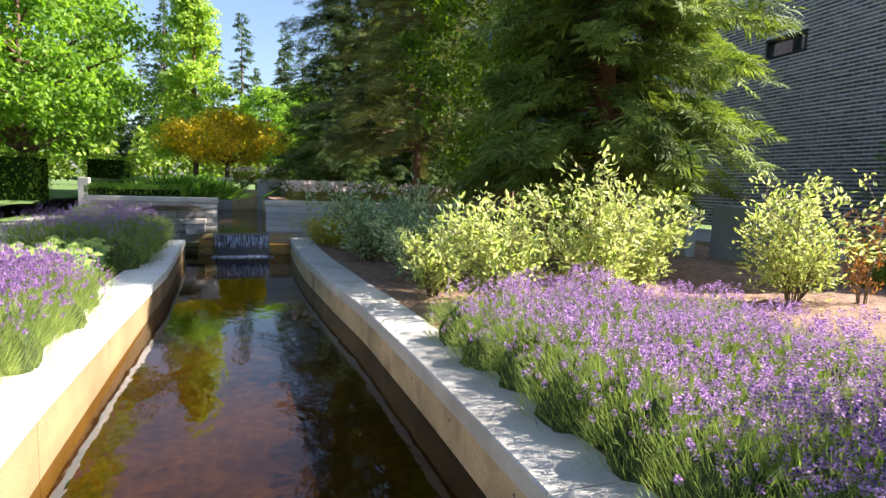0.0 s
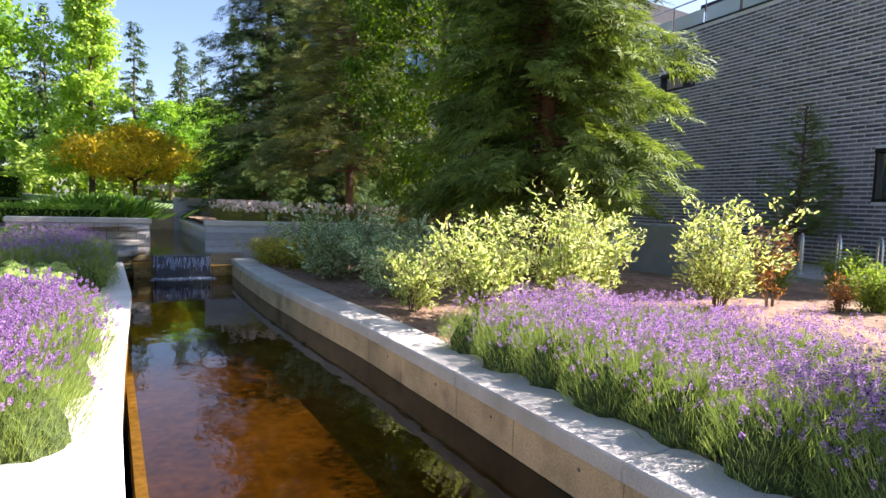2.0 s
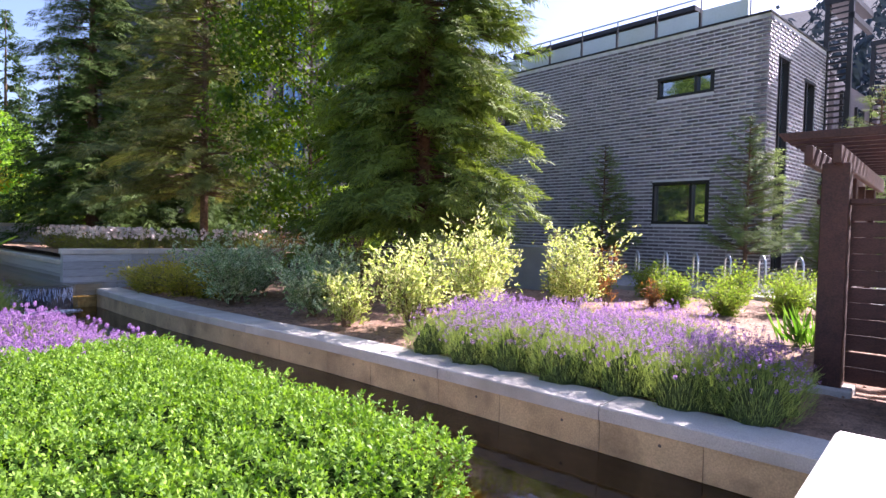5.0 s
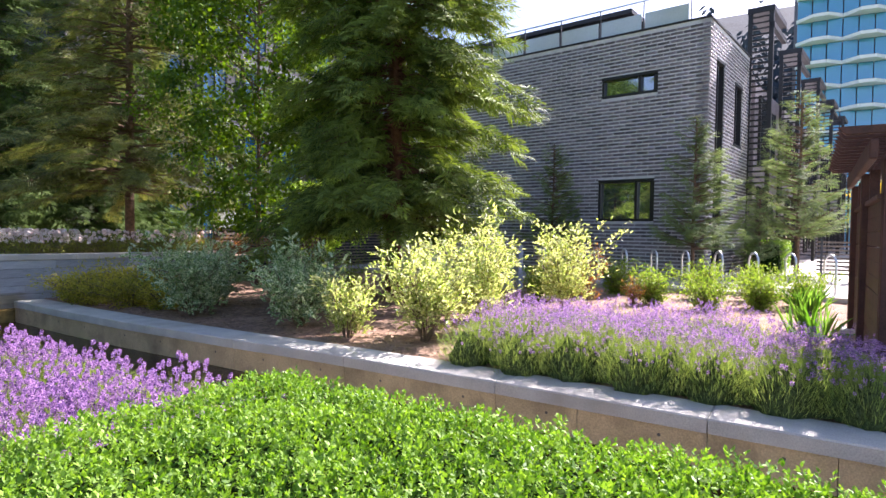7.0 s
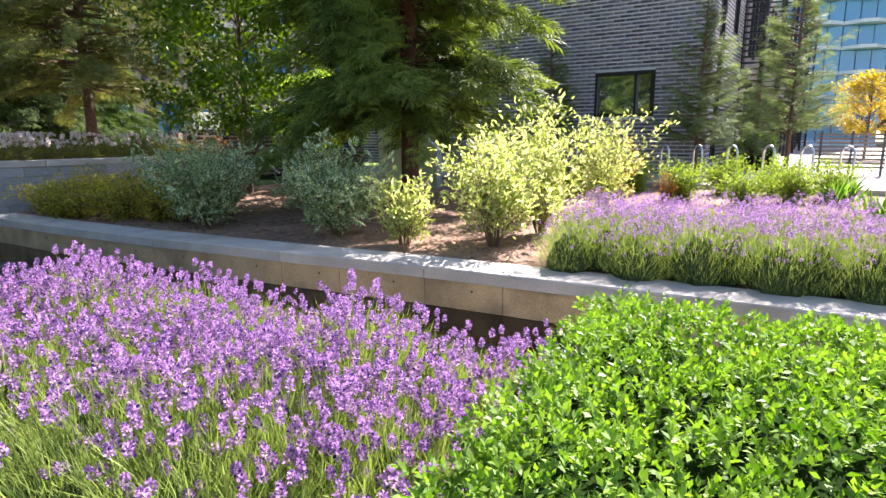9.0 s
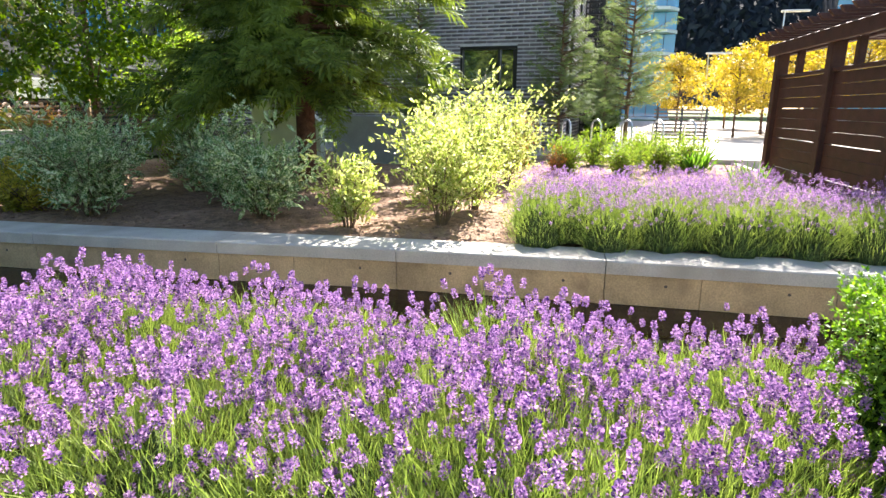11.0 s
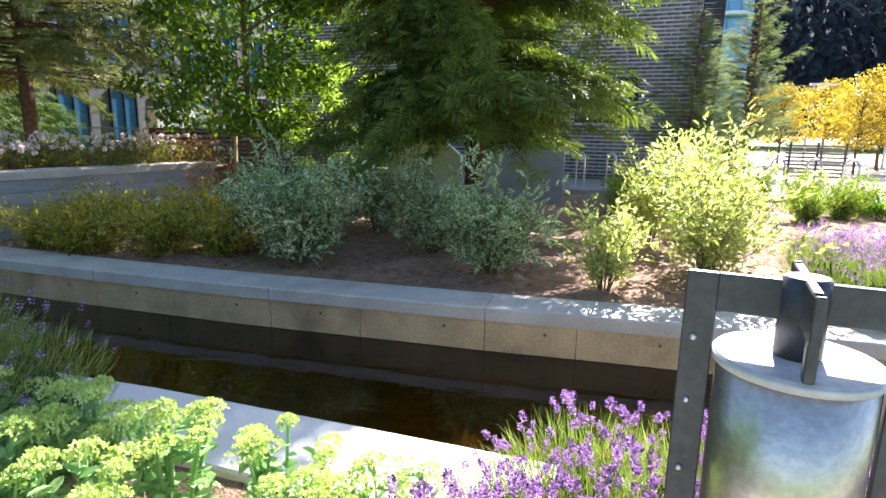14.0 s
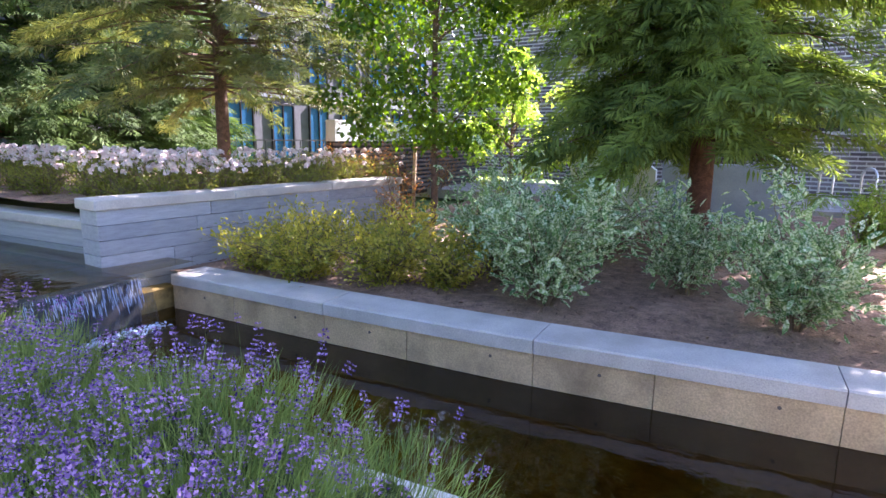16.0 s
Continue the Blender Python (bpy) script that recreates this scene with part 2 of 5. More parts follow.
L_ORNG = leafy("golden_maple_leaf", (0.28, 0.24, 0.02), (0.72, 0.52, 0.05), 0.42, patch=0.4, patch_scale=1.2)
L_PINE = leafy("pine_needle", (0.08, 0.13, 0.045), (0.3, 0.36, 0.14), 0.25, 0.7, 0.1, patch=0.4, patch_scale=2)
L_SED = leafy("sedum_leaf", (0.2, 0.36, 0.13), (0.4, 0.56, 0.25), 0.25)
L_SEDF = leafy("sedum_bud", (0.42, 0.55, 0.16), (0.66, 0.72, 0.3), 0.25, 0.7)
L_ROSE = leafy("rose_petal", (0.7, 0.55, 0.5), (0.85, 0.8, 0.76), 0.3, 0.7)
L_ROSEL = leafy("rose_leaf", (0.1, 0.13, 0.025), (0.34, 0.32, 0.07), 0.35, patch=0.4, patch_scale=3)
L_GRASS = leafy("grass_blade", (0.09, 0.2, 0.03), (0.25, 0.4, 0.08), 0.35)
M_WATER = water_mat("pond_water", (0.32, 0.23, 0.07), (7, 3, 1), 0.07)
M_WATER2 = water_mat("upper_water", (0.5, 0.42, 0.2), (6, 6, 1), 0.12)
M_FALL = water_mat("falling_water", (0.72, 0.8, 0.95), (60, 60, 3), 0.9)
for nd in M_FALL.node_tree.nodes:
    if nd.type == "BSDF_GLOSSY":
        nd.inputs["Roughness"].default_value = 0.25

# ---- shape helpers ----
R = np.random.default_rng(7)


def fast(name, V, F, mat):
    """A mesh from arrays: V of points, F of four-cornered faces."""
    me = bpy.data.meshes.new(name)
    V, F = np.asarray(V, np.float32), np.asarray(F, np.int32)
    me.vertices.add(len(V))
    me.vertices.foreach_set("co", V.ravel())
    me.loops.add(F.size)
    me.loops.foreach_set("vertex_index", F.ravel())
    me.polygons.add(len(F))
    me.polygons.foreach_set("loop_start", np.arange(0, F.size, F.shape[1], dtype=np.int32))
    me.update(calc_edges=True)
    me.materials.append(mat)
    return me


def from_bm(name, bm, mat, smooth=False):
    me = bpy.data.meshes.new(name)
    bm.to_mesh(me)
    bm.free()
    me.materials.append(mat)
    if smooth:
        me.shade_smooth()
    return me


def part(name, me, parent=None, label="", m=None):
    ob = new(name, me)
    if parent:
        ob.parent = parent
    if m:
        ob.matrix_basis = m
    if label:
        ob["label"] = label
    return ob


def thing(name, label, category, group="", kind="", m=None, me=None):
    ob = new(name, me)
    if m:
        ob.matrix_basis = m
    return tagged(ob, label, category, group, kind)


def box(sx, sy, sz, bevel=0.006, base=True, segs=1):
    """A bevelled block, its foot at z = 0 (or its middle)."""
    bm = bmesh.new()
    bmesh.ops.create_cube(bm, size=1)
    for v in bm.verts:
        v.co = Vector((v.co.x * sx, v.co.y * sy, (v.co.z + (0.5 if base else 0)) * sz))
    if bevel:
        bmesh.ops.bevel(bm, geom=bm.edges[:], offset=bevel, segments=segs, affect="EDGES")
    return bm


def slab(name, x0, x1, y0, y1, z0, z1, mat, parent=None, bevel=0.006, label=""):
    return part(name, from_bm(name, box(x1 - x0, y1 - y0, z1 - z0, bevel), mat), parent, label, pose((x0 + x1) / 2, (y0 + y1) / 2, z0))


def tube(points, radii, sides=7):
    """A tapering tube along points: V, F."""
    P = [Vector(p) for p in points]
    V, F = [], []
    for i, p in enumerate(P):
        d = (P[min(i + 1, len(P) - 1)] - P[max(i - 1, 0)]).normalized()
        u = d.orthogonal().normalized()
        w = d.cross(u)
        for k in range(sides):
            a = 2 * math.pi * k / sides
            V.append(p + (u * math.cos(a) + w * math.sin(a)) * radii[i])
    for i in range(len(P) - 1):
        for k in range(sides):
            a, b = i * sides + k, i * sides + (k + 1) % sides
            F.append((a, b, b + sides, a + sides))
    return np.array([tuple(v) for v in V]), np.array(F)


def joined(items):
    """Several (V, F) pairs as one."""
    V, F, n = [], [], 0
    for v, f in items:
        V.append(v)
        F.append(np.asarray(f) + n)
        n += len(v)
    return np.concatenate(V), np.concatenate(F)


def unit(a):
    return a / np.maximum(np.linalg.norm(a, axis=1, keepdims=True), 1e-6)


def leaves(P, D, L, W, fold=0.12, up=None, curl=0.1, simple=False):
    """Pointed, folded leaves from points P along D: two faces, one each side of the rib; simple: one face."""
    n = len(P)
    D = unit(D)
    up = R.normal(size=(n, 3)) * 0.6 + (0, 0, 1) if up is None else up
    S = unit(np.cross(D, up))
    N = np.cross(S, D)
    L = np.broadcast_to(np.asarray(L, float).reshape(-1, 1), (n, 1))
    W = np.broadcast_to(np.asarray(W, float).reshape(-1, 1), (n, 1))
    tip = P + D * L - N * L * curl
    if simple:
        V = np.stack([P, P + D * L * 0.45 + S * W * 0.5 + N * W * fold, tip, P + D * L * 0.45 - S * W * 0.5], 1).reshape(-1, 3)
        return V, np.arange(n * 4).reshape(-1, 4)
    rows = [P]
    for s in (1, -1):
        rows += [P + D * L * 0.3 + S * s * W * 0.42 + N * W * fold, P + D * L * 0.68 + S * s * W * 0.4 + N * (W * fold - L * curl * 0.4)]
    rows.append(tip)
    V = np.stack(rows, 1).reshape(-1, 3)
    b = np.arange(n)[:, None] * 6
    F = np.concatenate([b + [0, 1, 2, 5], b + [0, 5, 4, 3]], 1).reshape(-1, 4)
    return V, F


def sphere_dirs(n):
    return unit(R.normal(size=(n, 3)))

# ---- setting: ground, channel, walls ----
COP, WAT = 0.22, -0.17
GROUND = 0.19


def sheet(name, pts, z, mat, label, cat, depth=0.0, rough=0.0, step=0.12, group=""):
    """A level piece of ground inside a rectangle, slightly uneven."""
    x0, x1, y0, y1 = pts
    nx, ny = max(2, int((x1 - x0) / step)), max(2, int((y1 - y0) / step))
    xs, ys = np.linspace(x0, x1, nx), np.linspace(y0, y1, ny)
    X, Y = np.meshgrid(xs, ys)
    Z = np.full(X.shape, z)
    if rough:
        for i in range(ny):
            for j in range(nx):
                q = Vector((X[i, j] * 1.7, Y[i, j] * 1.7, 3))
                Z[i, j] += rough * (noise.noise(q) + 0.5 * noise.noise(q * 3.1) + 0.3 * noise.noise(q * 8))
    V = np.stack([X, Y, Z], -1).reshape(-1, 3)
    idx = np.arange(nx * ny).reshape(ny, nx)
    F = np.stack([idx[:-1, :-1], idx[:-1, 1:], idx[1:, 1:], idx[1:, :-1]], -1).reshape(-1, 4)
    return thing(name, label, cat, kind="structure", me=fast(name, V, F, mat))


# the one sheet of ground, with the channel and the terraces left out of its middle
def ground_sheet():
    bm = bmesh.new()
    xs = [-400, -60, -2.75, -1.34, 1.62, 60, 400]
    ys = [-300, -40, 0.32, 14.3, 60, 400]
    grid = [[bm.verts.new((x, y, -0.02)) for x in xs] for y in ys]
    for j in range(len(ys) - 1):
        for i in range(len(xs) - 1):
            if 0.3 < ys[j] < 14 and -2.8 < xs[i] < 1.6:
                continue
            bm.faces.new((grid[j][i], grid[j][i + 1], grid[j + 1][i + 1], grid[j + 1][i]))
    return thing("ground", "dark earth and pale grit around the garden", "ground", kind="structure", me=from_bm("ground", bm, M_LAWN))


ground_sheet()
sheet("planting_bed", (1.55, 11.6, 0.35, 14.2), GROUND, M_SOIL, "brown bark-mulched soil between the shrubs", "soil", rough=0.035, step=0.06)
sheet("planting_bed", (-2.75, -1.32, 0.32, 14.3), 0.18, M_SOIL, "dark soil under lavender and box", "soil", rough=0.02, step=0.12)
slab("pavement", 11.6, 60, -30, 4.0, 0.05, 0.3, M_PAVE, bevel=0)
tagged(bpy.data.objects["pavement"], "pale paved plaza beside the dark brick houses", "pavement", kind="structure")
slab("plaza_strip", 11.6, 15.6, 4.0, 20, 0.05, 0.3, M_PAVE, bevel=0)
tagged(bpy.data.objects["plaza_strip"], "grey paving strip under the bicycle racks", "pavement", kind="structure")
pond = thing("pond_bed", "brown silty concrete bottom of the channel", "pond", kind="structure")
slab("bed", -0.9, 1.6, 0.35, 14.6, -0.75, -0.42, M_BED, pond, 0)
water = thing("pond_water", "shallow brown water reflecting sky and trees", "water", kind="structure")
bm = bmesh.new()
bmesh.ops.create_grid(bm, x_segments=2, y_segments=2, size=0.5)
for v in bm.verts:
    v.co = Vector((0.3 + v.co.x * 2.3, 7.4 + v.co.y * 14.0, WAT))
part("water_surface", from_bm("water_surface", bm, M_WATER), water)


def right_x(y):
    """The channel's edge on the garden side: a slow curve."""
    pts = [(0.3, 1.34), (2.2, 1.36), (4.0, 1.385), (6.0, 1.38), (8.0, 1.29), (10.0, 1.235), (11.6, 1.25), (13.72, 1.33)]
    for (a, xa), (b, xb) in zip(pts, pts[1:]):
        if y <= b:
            u = (y - a) / (b - a)
            u = u * u * (3 - 2 * u) * 0.5 + u * 0.5
            return xa + (xb - xa) * u
    return 1.3


def left_x(y):
    return float(np.interp(y, [0.3, 4.0, 6.0, 9.0, 13.5], [-0.99, -0.98, -0.92, -0.78, -0.82]))


def kerb_piece(edge, y0, y1, inner, width, z0, z1, mat, bevel=0.012, n=7, inset=0.0):
    """A slab that follows the channel's edge from y0 to y1; inner: +1 where it lies to the right of the water."""
    bm = bmesh.new()
    rings = []
    for i in range(n + 1):
        y = y0 + (y1 - y0) * i / n
        a = edge(y) + inner * inset
        b = edge(y) + inner * width
        b2 = bevel
        prof = [(a, z0), (a, z1 - b2), (a + inner * b2, z1), (b - inner * b2, z1), (b, z1 - b2), (b, z0)]
        rings.append([bm.verts.new((x, y, z)) for x, z in prof])
    for r, s in zip(rings, rings[1:]):
        for k in range(6):
            q = (r[k], r[(k + 1) % 6], s[(k + 1) % 6], s[k])
            bm.faces.new(q)
    bm.faces.new(rings[0][::-1])
    bm.faces.new(rings[-1])
    bmesh.ops.recalc_face_normals(bm, faces=bm.faces[:])
    return from_bm("kerb", bm, mat)


RJ = [0.32, 2.2, 4.0, 5.85, 7.6, 9.6, 11.6, 13.72]
wall_r = thing("wall_east", "stained concrete channel wall with a pale coping", "wall", kind="structure")
for a, b in zip(RJ, RJ[1:]):
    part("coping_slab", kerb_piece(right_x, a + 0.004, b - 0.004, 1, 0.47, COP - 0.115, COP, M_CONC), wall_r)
for a, b in zip(RJ, RJ[1:]):
    m1 = (a + b) / 2 + 0.12
    for c, d in ((a, m1), (m1, b)):
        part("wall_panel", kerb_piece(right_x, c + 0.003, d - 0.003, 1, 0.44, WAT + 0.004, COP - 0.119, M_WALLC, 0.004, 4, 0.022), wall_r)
    part("submerged_wall", kerb_piece(right_x, a, b, 1, 0.44, -0.6, WAT, M_SUBSHADE, 0.004, 4, 0.024), wall_r, "wall under water, near-black to stand for shade")
bm = bmesh.new()
for a, b in zip(RJ, RJ[1:]):
    for y, z in ((a + 0.35, 0.02), (b - 0.5, 0.02)):
        r = bmesh.ops.create_circle(bm, cap_ends=True, segments=10, radius=0.014, matrix=Matrix.Translation((right_x(y) + 0.0195, y, z)) @ Euler((0, -math.pi / 2, 0)).to_matrix().to_4x4())
part("tie_hole", from_bm("tie_hole", bm, M_JOINT), wall_r)
wall_l = thing("wall_west", "sun-bleached concrete channel wall and coping", "wall", kind="structure")
LJ = [0.32, 2.1, 4.0, 5.85, 7.65, 9.6, 11.5, 13.3]
for a, b in zip(LJ, LJ[1:]):
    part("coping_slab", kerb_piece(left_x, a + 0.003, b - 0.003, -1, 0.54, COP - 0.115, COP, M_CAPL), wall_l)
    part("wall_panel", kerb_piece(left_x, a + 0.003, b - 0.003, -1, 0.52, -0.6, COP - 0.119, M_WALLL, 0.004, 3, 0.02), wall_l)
endw = thing("wall_south", "pale concrete sill at the end of the channel", "wall", kind="structure")
slab("sill", -1.42, 1.83, 0.34, 0.56, -0.6, COP, M_CONC, endw, 0.012)
# the retaining faces that hold the beds up
ret = thing("bed_edging", "concrete edging of the planting bed beside the path", "edging", kind="structure")
slab("edge", -2.87, -2.75, 0.34, 14.3, -0.2, 0.25, M_CONC, ret, 0.01)
slab("edge", 1.55, 11.6, 0.22, 0.34, -0.2, 0.22, M_CONC, ret, 0.01)
# path
pathw = thing("path", "grey concrete paver walk beside the garden bed", "pavement", kind="structure")
slab("paving", -6.2, -2.88, -6, 60, -0.1, 0.0, M_PAVE, pathw, 0)
slab("paving", -2.88, 12, -6, 0.2, -0.1, 0.0, M_PAVE, pathw, 0)

# ---- stone weir walls ----
ROUGH = []
for k in range(4):
    bm = bmesh.new()
    bmesh.ops.create_grid(bm, x_segments=4, y_segments=3, size=0.5)
    for v in bm.verts:
        edge_in = min(0.5 - abs(v.co.x), 0.5 - abs(v.co.y))
        h = 0.06 + (R.random() * 0.5 if edge_in > 0.05 else 0)
        v.co = Vector((v.co.x, -h, v.co.y))
    ring = [e for e in bm.edges if e.is_boundary]
    ex = bmesh.ops.extrude_edge_only(bm, edges=ring)
    for v in [g for g in ex["geom"] if isinstance(g, bmesh.types.BMVert)]:
        v.co.y = 0.6
    bmesh.ops.recalc_face_normals(bm, faces=bm.faces[:])
    ROUGH.append(from_bm("rough_block", bm, M_STONE))
bm = box(1, 1, 1, 0.03, False)
SAWN = from_bm("sawn_block", bm, M_STONE2)


def stone_wall(name, label, x0, x1, y, z0, z1, depth, rough, courses, cap=0.11, turn=0.0, lens=(0.3, 0.62), over=0.035, capmat=None):
    w = thing(name, label, "wall", kind="structure", m=pose(x0, y, 0, 0, 0, turn))
    L = x1 - x0
    part("core", from_bm("core", box(L - 0.03, depth - 0.06, z1 - z0 - 0.01, 0), M_JOINT), w, "", pose(L / 2, depth / 2, z0))
    h = (z1 - z0) / courses
    for c in range(courses):
        x = 0.0
        while x < L - 0.01:
            l = min(R.uniform(*lens), L - x)
            if L - x - l < 0.12:
                l = L - x
            z = z0 + h * c
            if rough:
                part("stone", ROUGH[int(R.integers(4))], w, "", Matrix.Translation((x + l / 2, 0.012, z + h / 2)) @ Matrix.Diagonal((l - 0.012, 0.09, h - 0.012, 1)))
            else:
                part("stone", SAWN, w, "", Matrix.Translation((x + l / 2, 0.025 + R.uniform(0, 0.004), z + h / 2)) @ Matrix.Diagonal((l - 0.006, 0.06, h - 0.006, 1)))
            x += l
        for xe in (0.0, L):
            part("stone", SAWN, w, "", Matrix.Translation((xe + (0.02 if xe == 0 else -0.02), depth / 2, z0 + h * (c + 0.5))) @ Matrix.Diagonal((0.05, depth - 0.01, h - 0.006, 1)))
    n = max(1, round(L / 1.6))
    for i in range(n):
        a, b = -over + (L + 2 * over) * i / n, -over + (L + 2 * over) * (i + 1) / n
        part("cap_stone", from_bm("cap_stone", box(b - a - 0.006, depth + 2 * over, cap, 0.01), capmat or M_CAPST), w, "", pose((a + b) / 2, depth / 2, z1))
    return w


stone_wall("wall_weir_west", "rock-faced stone weir wall with a tan cap", -2.9, -0.24, 14.95, -0.5, 0.93, 0.34, True, 8)
stone_wall("wall_weir_east", "long sawn-stone retaining wall with a tan cap", 0.84, 5.78, 14.12, -0.5, 0.93, 0.36, False, 9, turn=-7.5, lens=(0.6, 1.4))
stone_wall("wall_weir_side", "low concrete kerb of the upper pool", 1.2, 1.55, 14.55, 0.2, 0.62, 9.0, False, 2)
stone_wall("wall_weir_side", "low concrete kerb of the upper pool", -0.9, -0.5, 14.6, 0.2, 0.45, 9.0, False, 1)
weir = thing("weir", "concrete weir lip with a thin sheet of falling water", "waterfall", kind="structure")
slab("lip", -0.22, 0.88, 13.6, 14.6, -0.6, 0.29, M_DARKW, weir, 0.02)
# the falling sheet: thin, rippled, bulging out
nx, nz = 60, 18
V = []
for j in range(nz + 1):
    u = j / nz
    for i in range(nx + 1):
        x = -0.3 + 1.2 * i / nx
        out = 0.22 * u ** 0.5
        y = 13.6 - out + 0.012 * noise.noise(Vector((x * 16, u * 2, 0)))
        z = 0.335 - 0.5 * u ** 1.6
        V.append((x + 0.02 * (u - 0.5) * (x - 0.3), y, z))
F = [(j * (nx + 1) + i, j * (nx + 1) + i + 1, (j + 1) * (nx + 1) + i + 1, (j + 1) * (nx + 1) + i) for j in range(nz) for i in range(nx)]
part("falling_sheet", fast("falling_sheet", V, F, M_FALL), weir, "clear falling water with white streaks")
P = np.stack([R.uniform(-0.32, 0.92, 420), R.normal(13.34, 0.06, 420), WAT + R.uniform(0.0, 0.03, 420) ** 1.0], 1)
part("froth", fast("froth", *leaves(P, R.normal(size=(420, 3)) * (1, 1, 0.4), R.uniform(0.02, 0.05, 420), 0.02), M_FROTH), weir, "white froth where the water lands")
P = np.stack([R.uniform(-0.26, 0.86, 160), np.full(160, 13.545) - R.uniform(0, 0.03, 160), R.uniform(0.1, 0.32, 160)], 1)
part("foam", fast("foam", *leaves(P, np.tile((0, -0.35, -1.0), (160, 1)), R.uniform(0.05, 0.16, 160), 0.008, up=np.tile((0, -1.0, 0), (160, 1))), M_FROTH), weir, "white streaks in the falling water")
up = thing("upper_water", "still upper pool between low kerbs", "water", kind="structure")
bm = bmesh.new()
bmesh.ops.create_grid(bm, x_segments=2, y_segments=2, size=0.5)
for v in bm.verts:
    v.co = Vector((0.45 + v.co.x * 2.2, 18.75 + v.co.y * 10.3, 0.335))
part("water_surface", from_bm("upper_surface", bm, M_WATER2), up)
slab("upper_bed", -0.6, 1.5, 13.8, 24, -0.3, 0.05, M_BED, up, 0)
# upper terraces
sheet("terrace", (1.3, 7.2, 14.2, 34), 0.88, M_SOIL, "raised bed of soil behind the stone wall", "soil", rough=0.04, step=0.25)
sheet("terrace", (-2.9, -0.6, 14.45, 34), 0.86, M_SOIL, "raised bed of soil behind the stone wall", "soil", rough=0.04, step=0.25)
stone_wall("wall_weir_far", "far stone weir wall", -2.6, 0.1, 23.9, 0.2, 1.42, 0.34, False, 6)
stone_wall("wall_weir_far", "far stone weir wall", 1.05, 4.2, 23.9, 0.2, 1.42, 0.34, False, 6)
slab("weir_far", 0.1, 1.05, 23.9, 24.4, 0.2, 1.1, M_WALLC)
tagged(bpy.data.objects["weir_far"], "far weir lip with falling water", "waterfall", kind="structure")
sheet("terrace", (-30, -6.2, 14, 60), 0.5, M_LAWN, "lawn under the trees beside the path", "lawn", rough=0.1, step=1.0)
sheet("terrace", (-6, 20, 26, 60), 1.3, M_LAWN, "rising lawn beyond the upper pools", "lawn", rough=0.15, step=1.0)

# ---- end walls and gate ----
pier = thing("garden_wall", "white sunlit concrete slab on a low wall", "wall", kind="structure")
slab("base", -2.6, -0.99, 0.16, 0.29, 0.0, 0.97, M_CONC, pier)
slab("cap_stone", -2.65, -0.96, 0.12, 0.31, 0.97, 1.06, M_CAPL, pier, 0.012)
stone_wall("garden_pier", "split-stone pier with a pale concrete cap", 2.45, 3.2, -0.2, 0.0, 0.93, 0.5, True, 6, cap=0.14, capmat=M_CAPL)


# ---- plants ----
def lavender_meshes(h, r, blades, spikes, seed, w=5, k=7, fat=1.0, sag=0.42):
    """Two meshes of one lavender cushion: grey-green blades, and flower spikes on thin stalks."""
    rg = np.random.default_rng(seed)
    a, q = rg.uniform(0, 2 * math.pi, blades), rg.uniform(0, 1, blades) ** 0.5
    out = np.stack([np.cos(a), np.sin(a), np.zeros(blades)], 1)
    P = out * (q * r * 1.05)[:, None] + np.stack([np.zeros(blades)] * 2 + [rg.uniform(0.0, 0.7, blades) * h * (1 - 0.25 * q * q)], 1)
    D = out * (0.15 + 0.5 * q)[:, None] + rg.normal(size=(blades, 3)) * 0.22 + (0, 0, 1)
    blade = leaves(P, D, rg.uniform(0.06, 0.14, blades) * h / 0.55, fat * rg.uniform(0.002, 0.0034, blades), simple=True)
    a, q = rg.uniform(0, 2 * math.pi, spikes), rg.uniform(0, 1, spikes) ** 0.6
    out = np.stack([np.cos(a), np.sin(a), np.zeros(spikes)], 1)
    root = out * (q * r * 0.55)[:, None] + (0, 0, 0.2 * h)
    top = out * (q * r * 1.15)[:, None] + rg.normal(size=(spikes, 3)) * (0.03, 0.03, 0.0)
    top[:, 2] = h * (1.0 - sag * q ** 2.2) * rg.uniform(0.86, 1.1, spikes)
    D = unit(top - root)
    ln = np.linalg.norm(top - root, axis=1)
    stalk = leaves(root, D, ln, 0.003, curl=0.0, simple=True)
    size = rg.uniform(0.85, 1.3, spikes)
    S = unit(np.cross(D, rg.normal(size=(spikes, 3))))
    T = np.cross(D, S)
    Pf, Df, Lf = [], [], []
    for i in range(w):
        for j in range(k):
            an = 2 * math.pi * (j / k) + i * 0.6
            side = S * math.cos(an) + T * math.sin(an)
            taper = (0.9, 1.15, 1.2, 1.05, 0.85)[min(4, round(i * 4 / (w - 1)))]
            Pf.append(top + D * (size * (0.0066 * i * 4 / (w - 1) - 0.014))[:, None] + side * (size * 0.0045 * taper)[:, None])
            Df.append(side + D * (0.3 + 0.28 * i) + rg.normal(size=(spikes, 3)) * 0.25)
            Lf.append(size * fat * 0.0078 * taper * rg.uniform(0.8, 1.2, spikes))
    Lf = np.concatenate(Lf)
    head = leaves(np.concatenate(Pf), np.concatenate(Df), Lf, Lf * 0.85, fold=0.3, simple=w < 5)
    return fast("foliage", *joined([blade, stalk]), L_LAV), fast("bloom", *head, L_LAVD)


LAV = [lavender_meshes(0.55, 0.3, 3000, c, s) for c, s in ((98, 1), (62, 2), (26, 3))]
LAVF = [lavender_meshes(0.55, 0.3, 1600, c, s, 3, 6, 1.3, 0.5) for c, s in ((105, 4), (84, 5), (52, 6))]
